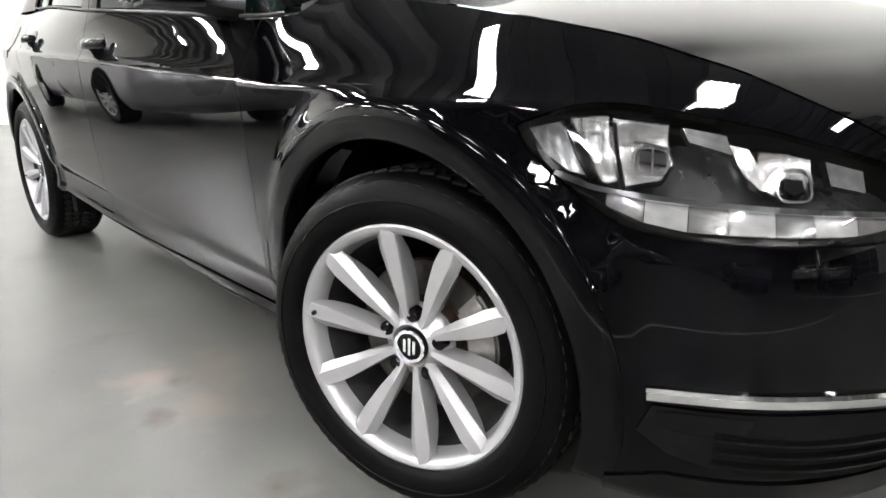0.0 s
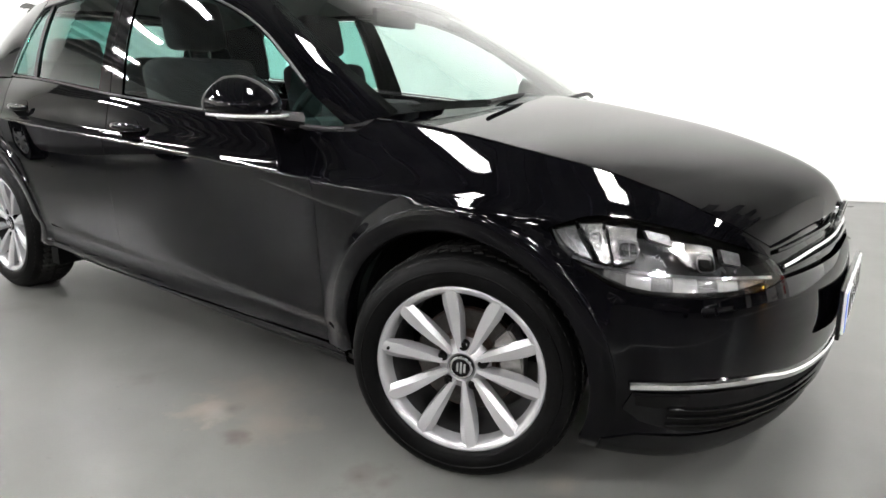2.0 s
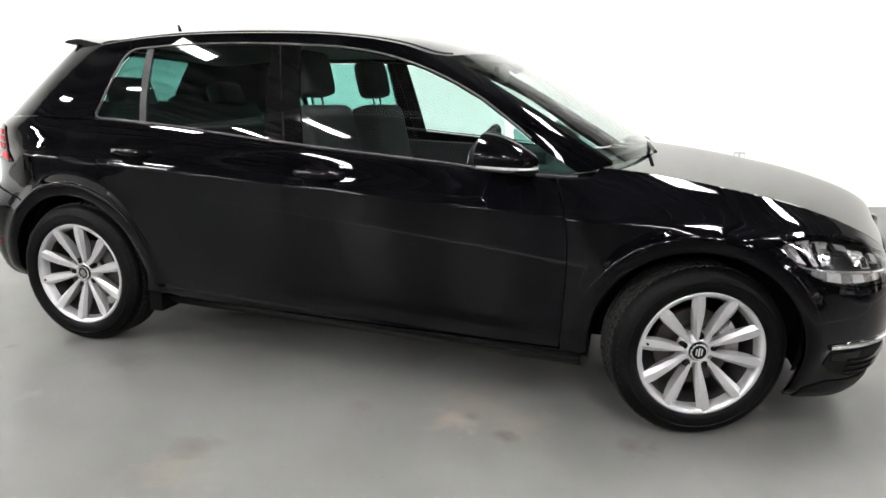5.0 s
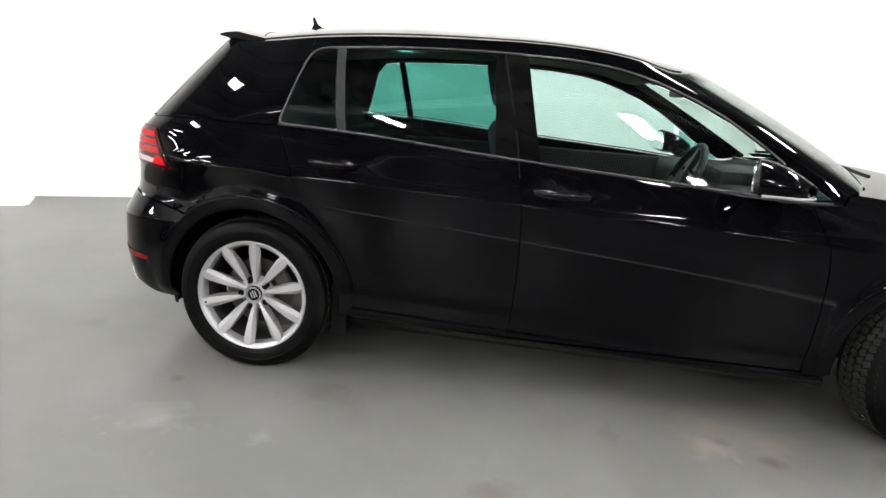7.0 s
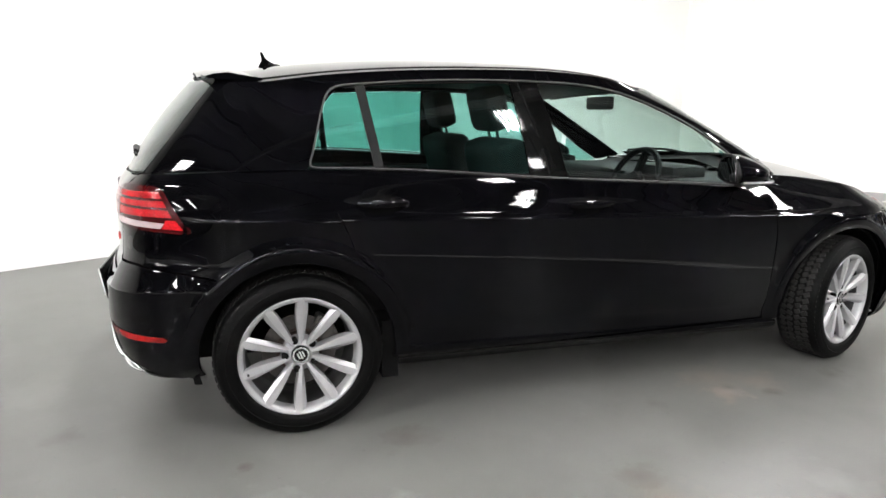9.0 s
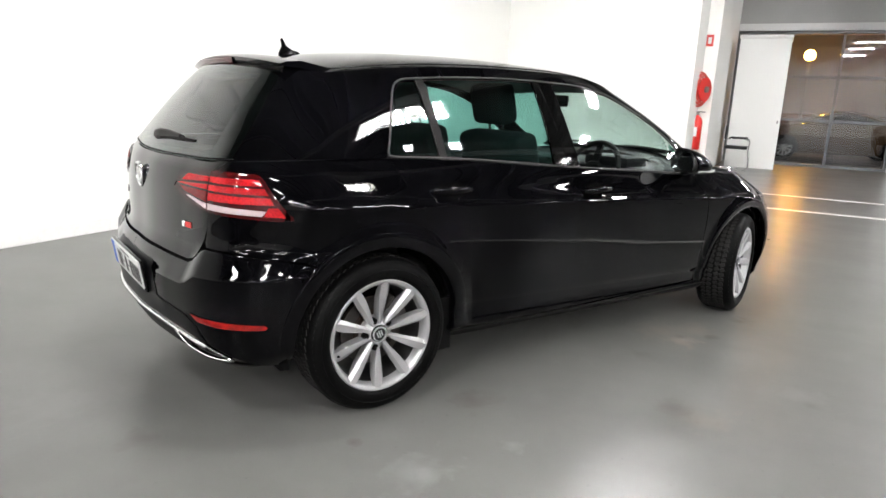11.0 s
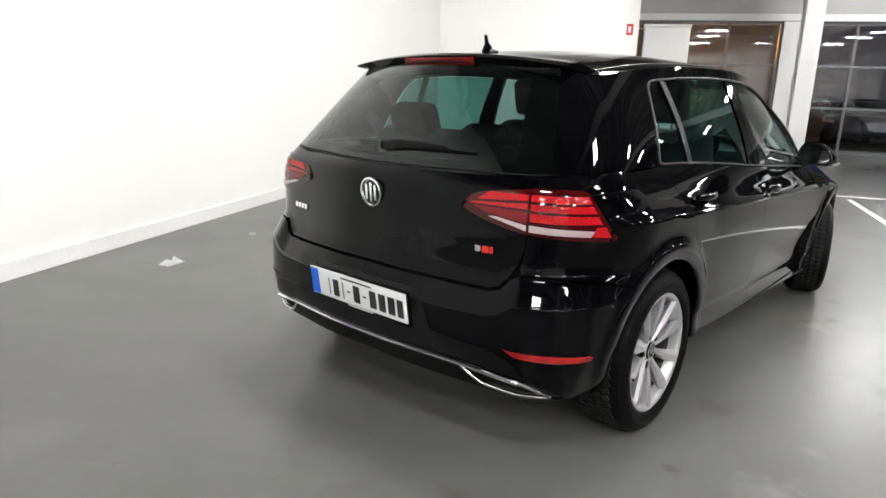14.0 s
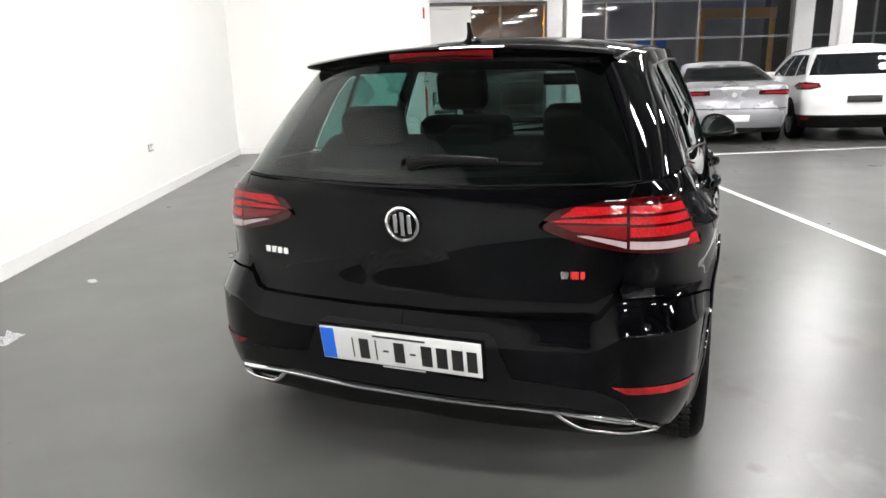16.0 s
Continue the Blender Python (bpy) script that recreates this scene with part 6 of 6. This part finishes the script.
# door handles, door mirrors
for owner, x0, x1, z in ((fd, -0.215, -0.015, 0.842), (rd, -1.085, -0.895, 0.876)):
    for ob, sgn in zip(owner, (1, 1)):
        xs = np.linspace(x0, x1, 14)
        p = body(xs, z + 0 * xs)
        lift = 0.034 * np.sin(np.linspace(0.12, math.pi - 0.12, 14)) ** 0.5
        bm = tube([(q[0], q[1] - l, q[2]) for q, l in zip(p, lift)], lambda t: 0.0155 * (0.75 + 0.25 * math.sin(math.pi * t)), 12, flat=0.55)
        part("door_handle", bm, PAINT, ob, "black bow door handle")
        cup_o = [(0.5 * (x0 + x1) + 0.066 * math.cos(t), z - 0.004 + 0.036 * math.sin(t)) for t in np.linspace(0, 2 * math.pi, 25)[:-1]]
        skin("handle_cup", cup_o, body, GLOSS_BLACK, ob, gap=0, out=0.0015, rim=0, symmetric=False)


def mirror_shell(x0, x1, w, h, back=False):
    """A domed housing with a flat bottom: blunt and upright at x0, its top sloping down to a low nose at x1; lower at its outer end."""
    bm = bmesh.new()
    rings = []
    for t in np.linspace(0, 1, 12):
        wide = 1.0 if back else math.sqrt(max(0.0, 1 - t**2.4)) * 0.94 + 0.06
        tall = 1.0 if back else 1 - 0.90 * t**1.7
        ring = []
        for a in np.linspace(0, 2 * math.pi, 41)[:-1]:
            c, d = math.cos(a), math.sin(a)
            y, z = math.copysign(abs(c) ** 0.66, c), (abs(d) ** 0.80 * tall if d > 0 else -0.36 * abs(d) ** 0.45 * (0.5 + 0.5 * wide))
            z = z * (1 - 0.42 * max(0.0, -y + 0.1) ** 1.6) if z > 0 else z
            ring.append(bm.verts.new((x0 + (x1 - x0) * t + 0.03 * min(0.0, y + 0.2) * t, y * w * wide, z * h)))
        rings.append(ring)
    for a, b in zip(rings[:-1], rings[1:]):
        for j in range(40):
            bm.faces.new((a[j], a[(j + 1) % 40], b[(j + 1) % 40], b[j]))
    bm.faces.new(rings[0]), bm.faces.new(rings[-1][::-1])
    return bm


def door_mirror(sgn):
    ob = part("door_mirror", mirror_shell(-0.055, 0.140, 0.096, 0.090), PAINT, car, "black door mirror")
    ob.matrix_local = pose(0.595, -0.900 * sgn, 0.948, 0, 0, -10 * sgn) @ Matrix.Diagonal((1, sgn, 1, 1))
    part("mirror_glass", mirror_shell(-0.061, -0.0575, 0.085, 0.078, True), MIRROR, ob)
    part("mirror_rim", mirror_shell(-0.0585, -0.051, 0.094, 0.088, True), SATIN_BLACK, ob)
    edge = [(x, y, -0.027) for x, y in spline([(-0.045, -0.094), (0.02, -0.095), (0.075, -0.083), (0.118, -0.05), (0.137, 0.0), (0.125, 0.05), (0.10, 0.08)], 24)]
    part("indicator", tube(edge, 0.0050, 8), INDICATOR, ob, "slim pale side indicator")
    part("lower_strip", boxed(-0.04, 0.07, -0.070, 0.070, -0.041, -0.031, bevel=0.004), TRIM_GREY, ob)
    part("mirror_foot", tube(spline([(0.62, -0.86 * sgn, 0.922), (0.645, -0.84 * sgn, 0.914), (0.67, -0.81 * sgn, 0.906), (0.69, -0.77 * sgn, 0.900)], 14), lambda t: 0.020 + 0.008 * t, 10, flat=1.3), SATIN_BLACK, car)


door_mirror(1)
door_mirror(-1)

# ---- wheels ----
def wheel_parts(name, label, m, flip):
    """A wheel with its outside towards -y (flip False)."""
    root = part(name, lathe([(0.222, 0.100), (0.250, 0.108), (0.285, 0.106), (0.303, 0.092), (0.3115, 0.080), (0.315, 0.060), (0.315, -0.060), (0.3115, -0.080), (0.303, -0.094), (0.285, -0.108), (0.262, -0.112), (0.243, -0.109), (0.233, -0.103), (0.226, -0.09)], 96), RUBBER, car, label)
    root.matrix_local = m @ (pose(0, 0, 0, 0, 0, 180) if flip else Matrix())
    bm = bmesh.new()
    for row, off in ((-0.055, 0), (-0.020, 0.5), (0.020, 0), (0.055, 0.5)):
        for i in range(64):
            a = 2 * math.pi * (i + off) / 64
            box(bm, -0.0115, 0.0115, row - 0.0135, row + 0.0135, 0.3120, 0.3175, m=Matrix.Rotation(a, 4, "Y") @ Matrix.Rotation(0.35 if row < 0 else -0.35, 4, "Z"))
    tagged(part("tread", bm, TREAD, root, smooth=False), kind="stuff")
    bm = bmesh.new()
    for i in range(72):
        box(bm, -0.006, 0.006, -0.096, -0.072, 0.2950, 0.3018, m=Matrix.Rotation(2 * math.pi * i / 72, 4, "Y"))
    tagged(part("shoulder_tread", bm, TREAD, root, smooth=False), kind="stuff")
    part("sidewall_rib", lathe([(0.270, -0.1105), (0.272, -0.1125), (0.274, -0.1105)], 96), RUBBER, root)
    barrel = part("rim_barrel", lathe([(0.222, 0.100), (0.205, 0.097), (0.196, 0.085), (0.196, 0.02), (0.198, -0.045), (0.2055, -0.062)], 96), BARREL, root, "inner rim barrel, coloured dark for its shade")
    rim = part("rim", lathe([(0.202, -0.060), (0.208, -0.080), (0.212, -0.094), (0.219, -0.099), (0.2265, -0.101), (0.231, -0.098), (0.232, -0.090), (0.226, -0.084)], 96), ALLOY, root, "silver alloy rim")
    # ten blades in five pairs
    for i in range(10):
        a = math.radians(36 * i + 11)
        lean = 1 if i % 2 == 0 else -1
        bm = bmesh.new()
        rings = []
        for r, w, off, top, deep, flank in ((0.036, 0.0072, 0.001, -0.068, 0.034, 0.001), (0.058, 0.0092, 0.002, -0.072, 0.042, 0.002), (0.080, 0.0115, 0.002, -0.077, 0.048, 0.003), (0.110, 0.0160, 0.001, -0.083, 0.048, 0.003), (0.150, 0.0198, 0.0, -0.090, 0.046, 0.003), (0.182, 0.0226, 0.0, -0.0950, 0.036, 0.002), (0.210, 0.0215, 0.0, -0.0975, 0.020, 0.001), (0.2235, 0.0090, 0.0, -0.0985, 0.010, 0.0)):
            # flat face, a chamfer on one side, a long flank falling inwards on the other
            shape = [(-w, 0.010), (-0.42 * w, 0.0005), (-0.30 * w, -0.0015), (w - 0.0015, 0.0), (w, 0.0025), (w + flank, 0.8 * deep), (0.5 * w, deep + 0.004), (-0.6 * w, deep)]
            rings.append([bm.verts.new((lean * (x - off), top + d, r)) for x, d in shape])
        for p, q in zip(rings[:-1], rings[1:]):
            for j in range(8):
                bm.faces.new((p[j], p[(j + 1) % 8], q[(j + 1) % 8], q[j])[::lean])
        bm.faces.new(rings[0][::-lean]), bm.faces.new(rings[-1][::lean])
        bmesh.ops.transform(bm, matrix=Matrix.Rotation(-a, 4, "Y"), verts=bm.verts)
        part("spoke", bm, ALLOY, root, angle=25)
    part("hub", lathe([(0.0, -0.066), (0.034, -0.066), (0.036, -0.068), (0.040, -0.072), (0.045, -0.066), (0.060, -0.055), (0.072, -0.042), (0.076, -0.01)], 60), ALLOY, root)
    cap = part("centre_cap", lathe([(0, -0.0745), (0.026, -0.0745), (0.0275, -0.074), (0.0285, -0.0755), (0.0325, -0.075), (0.034, -0.071), (0.034, -0.06)], 40), GLOSS_BLACK, root, "black and chrome centre cap")
    part("cap_ring", lathe([(0.0245, -0.0755), (0.0255, -0.0775), (0.0305, -0.0775), (0.0315, -0.0755)], 40), CHROME, cap)
    for x, h in ((-0.0098, 0.0125), (0.0, 0.0165), (0.0098, 0.0125)):
        part("cap_bar", boxed(x - 0.0028, x + 0.0028, -0.0772, -0.0745, -h, h), CHROME, cap)
    for i in range(5):
        a = math.radians(72 * i)
        c = (0.058 * math.sin(a), 0, 0.058 * math.cos(a))
        part("wheel_bolt", lathe([(0, -0.070), (0.005, -0.070), (0.006, -0.072), (0.0105, -0.072), (0.0135, -0.069), (0.0145, -0.05)], 18, centre=c), GLOSS_BLACK, root)
    part("valve", tube([(0.205 * math.cos(3.0), -0.080, 0.205 * math.sin(3.0)), (0.200 * math.cos(3.0), -0.104, 0.200 * math.sin(3.0))], 0.0045, 8), SATIN_BLACK, root)
    return root


def brake(x, sgn, m, big):
    disc = part("brake_disc", lathe([(0.05, -0.03), (0.075, -0.035), (0.078, -0.012), (0.144 if big else 0.136, -0.012), (0.144 if big else 0.136, 0.010), (0.05, 0.010)], 64), RUST, car, "rusty brake disc")
    disc.matrix_local = m
    bm = bmesh.new()
    lathe([(0.088, -0.0125), (0.140, -0.0125)], 64, bm=bm)
    part("swept_face", bm, DISC, disc)
    mid = 78 if big else 60
    ring = [(r * math.sin(radians(mid + a)), r * math.cos(radians(mid + a))) for r, row in ((0.160, np.linspace(-32, 32, 9)), (0.098, np.linspace(30, -30, 9))) for a in row]
    bm = prism(ring, -0.042, 0.030, 0.006)
    part("caliper", bm, STEEL if big else DISC, disc, "grey brake caliper")


STEER = 17.0
for sx in (1, -1):
    for sgn in (1, -1):
        y = -(0.770 if sx > 0 else 0.755) * sgn
        m = pose(AXLE * sx, y, HUB_Z, 0, 0, STEER if sx > 0 else 0)
        spin = Matrix.Rotation(radians(2 if sx > 0 else -22), 4, "Y")
        if sx > 0:
            m = m @ Matrix.Scale(0.98, 4)
        wheel_parts("wheel", "silver ten-spoke alloy wheel with a black tyre" if sx < 0 else "steered silver ten-spoke alloy wheel with a black tyre", m @ spin, sgn < 0)
        brake(AXLE * sx, sgn, m @ (pose(0, 0, 0, 0, 0, 180) if sgn < 0 else Matrix()), sx > 0)
        # wheel well and the lip round the arch
        well = lathe([(ARCH + 0.004, -0.085), (0.400, -0.11), (0.400, -0.45), (0.02, -0.46)], 48)
        bmesh.ops.delete(well, geom=[v for v in well.verts if v.co.z < -0.12], context="VERTS")
        w = part("wheel_well", well, DARK, car)
        w.matrix_local = pose(AXLE * sx, -0.86 * sgn, HUB_Z, 0, 0, 0) @ Matrix.Diagonal((1, -1 if sgn > 0 else 1, 1, 1))
        if sgn > 0:
            a = np.radians(np.linspace(-8 if sx < 0 else -18, 188 if sx > 0 else 190, 70))
            ring = np.stack([AXLE * sx + ARCH * np.cos(a), HUB_Z + ARCH * np.sin(a)], 1)
            us = u_at(x=ring[:, 0])
            p0 = body(us, ring[:, 1])
            bm = bmesh.new()
            rows = []
            for q, ang in zip(p0, a):
                inn = Vector((-math.cos(ang), 0, -math.sin(ang)))
                q = Vector(q)
                rings_at = []
                fade = min(1.0, 0.15 + 1.3 * max(0.0, math.sin(ang)))
                for d, h in ((-0.056, 0.004), (-0.0545, -0.0045 * fade), (-0.051, -0.0060 * fade), (-0.03, -0.0045 * fade), (-0.004, -0.0015), (0.002, 0.001), (0.005, 0.006), (0.005, 0.035), (-0.01, 0.06)):
                    r = ARCH - d
                    x, z = AXLE * sx + r * math.cos(ang), HUB_Z + r * math.sin(ang)
                    on = Vector(body(u_at(x=x), z)) if d < 0 else q + inn * d
                    rings_at.append(bm.verts.new(Vector((on.x, on.y + h, on.z))))
                rows.append(rings_at)
            for r0, r1 in zip(rows[:-1], rows[1:]):
                for j in range(8):
                    bm.faces.new((r0[j], r0[j + 1], r1[j + 1], r1[j]))
            lip = part("arch_lip", bm, PAINT, car)
            twin = new("arch_lip", lip.data)
            twin.parent, twin.scale = car, (1, -1, 1)

# ---- underside and cabin lining ----
bm = bmesh.new()
box(bm, -0.95, 0.95, -0.68, 0.68, 0.17, 0.24, bevel=0.02)
for sgn in (1, -1):
    box(bm, -0.990, -0.925, 0.50 * sgn, 0.795 * sgn, 0.165, 0.40)
box(bm, -1.78, -0.95, -0.50, 0.50, 0.22, 0.34)
box(bm, 0.95, 1.80, -0.45, 0.45, 0.19, 0.34)
part("underside", bm, DARK, car, smooth=False)
for (a0, a1), zz in (((-2.0, -0.955), 0.95), ((0.80, 1.98), 0.60)):
    bm = bmesh.new()
    box(bm, a0 + (0.10 if a0 < 0 else 0), a1, -0.50, 0.50, 0.34, zz - 0.02)
    part("inner_shell", bm, DARK, car, smooth=False)
skin("inner_skin", [(-1.60, 0.66), (-1.60, 0.95), (0.80, 0.85), (1.55, 0.66), (1.55, 0.665)], body, DARK, car, gap=0, out=-0.03, rim=0, da=0.15, db=0.1)
skin("inner_skin", [(-0.93, 0.20), (0.92, 0.20), (0.92, 0.66), (-0.90, 0.66)], body, DARK, car, gap=0, out=-0.03, rim=0, da=0.15, db=0.1)
skin("inner_skin", [(U0, 0.37), (-1.90, 0.36), (-1.70, 0.34), (-1.70, 0.95), (U0, 0.95)], body, DARK, car, gap=0, out=-0.05, rim=0, da=0.1, db=0.1)
skin("inner_skin", [(UN, 0.22), (1.70, 0.22), (1.70, 0.64), (UN, 0.64)], body, DARK, car, gap=0, out=-0.075, rim=0, da=0.1, db=0.1)
skin("headliner", [(k, 0.0) for k in np.linspace(0.3, 11.7, 60)] + [(k, 1.0) for k in np.linspace(11.7, 0.3, 60)], roof, LINER, car, gap=0, out=-0.03, da=0.2, db=0.2, rim=0)
part("cabin_floor", boxed(-0.93, 0.93, -0.74, 0.74, 0.26, 0.30), DASH, car, smooth=False)
part("parcel_shelf", boxed(-1.80, -1.18, -0.66, 0.66, 0.925, 0.945, bevel=0.006), DASH, car)
for sgn in (1, -1):
    bm = bmesh.new()
    box(bm, -0.92, 0.80, -0.770 * sgn, -0.72 * sgn, 0.30, 0.885, bevel=0.02)
    box(bm, -1.15, -0.925, -0.770 * sgn, -0.72 * sgn, 0.72, 0.885, bevel=0.02)
    part("door_lining", bm, DASH, car)
bm = bmesh.new()
box(bm, 0.50, 1.06, -0.72, 0.72, 0.60, 0.90, bevel=0.06, segs=3)
dash = part("dashboard", bm, DASH, car)
part("binnacle", boxed(0.52, 0.72, -0.53, -0.20, 0.88, 0.955, bevel=0.03), DASH, dash)
part("screen", boxed(0.515, 0.53, -0.12, 0.12, 0.78, 0.90, bevel=0.006), GLOSS_BLACK, dash)
steer = part("steering_wheel", tube([(0.0, 0.185 * math.cos(a), 0.185 * math.sin(a)) for a in np.linspace(0, 2 * math.pi, 41)[:-1]], 0.016, 10, True), SATIN_BLACK, car)
steer.matrix_local = pose(0.40, -0.37, 0.86, 0, 24, 0)
part("steering_hub", lathe([(0, -0.02), (0.06, -0.015), (0.075, 0.0), (0.06, 0.03), (0, 0.05)], 24, "x"), SATIN_BLACK, steer)
for a in (0, 180, 270):
    part("steering_spoke", boxed(-0.01, 0.015, -0.02, 0.02, 0.05, 0.18, bevel=0.006, m=Matrix.Rotation(radians(a + 90), 4, "X")), SATIN_BLACK, steer)
part("rear_view_mirror", boxed(0.40, 0.43, -0.125, 0.125, 1.225, 1.295, bevel=0.015), SATIN_BLACK, car)


def seat(name, x, y, w, back):
    root = part(name, boxed(x - 0.02, x + 0.50, y - w / 2, y + w / 2, 0.36, 0.54, bevel=0.06, segs=3), CLOTH, car, "black cloth seat")
    m = Matrix.Translation((x + 0.02, y, 0.50)) @ Matrix.Rotation(radians(-back), 4, "Y")
    bm = bmesh.new()
    box(bm, -0.13, 0.02, -w / 2, w / 2, 0.0, 0.62, bevel=0.06, segs=3, m=m)
    part("backrest", bm, CLOTH, root)
    return root, m


def headrest(root, m, y, w=0.25, z=0.66, h=0.19):
    bm = bmesh.new()
    box(bm, -0.10, 0.01, y - w / 2, y + w / 2, z, z + h, bevel=0.045, segs=3, m=m)
    hr = part("headrest", bm, CLOTH, root)
    for d in (-0.05, 0.05):
        part("headrest_post", tube([m @ Vector((-0.045, y + d, z - 0.07)), m @ Vector((-0.045, y + d, z + 0.03))], 0.007, 8), CHROME, hr)


for y in (-0.37, 0.37):
    root, m = seat("front_seat", -0.18, y, 0.50, 14)
    headrest(root, m, 0, 0.26, 0.66, 0.20)
root, m = seat("rear_bench", -1.10, 0.0, 1.28, 20)
for y in (-0.40, 0.40):
    headrest(root, m, y, 0.25, 0.55, 0.19)
headrest(root, m, 0.0, 0.22, 0.53, 0.13)
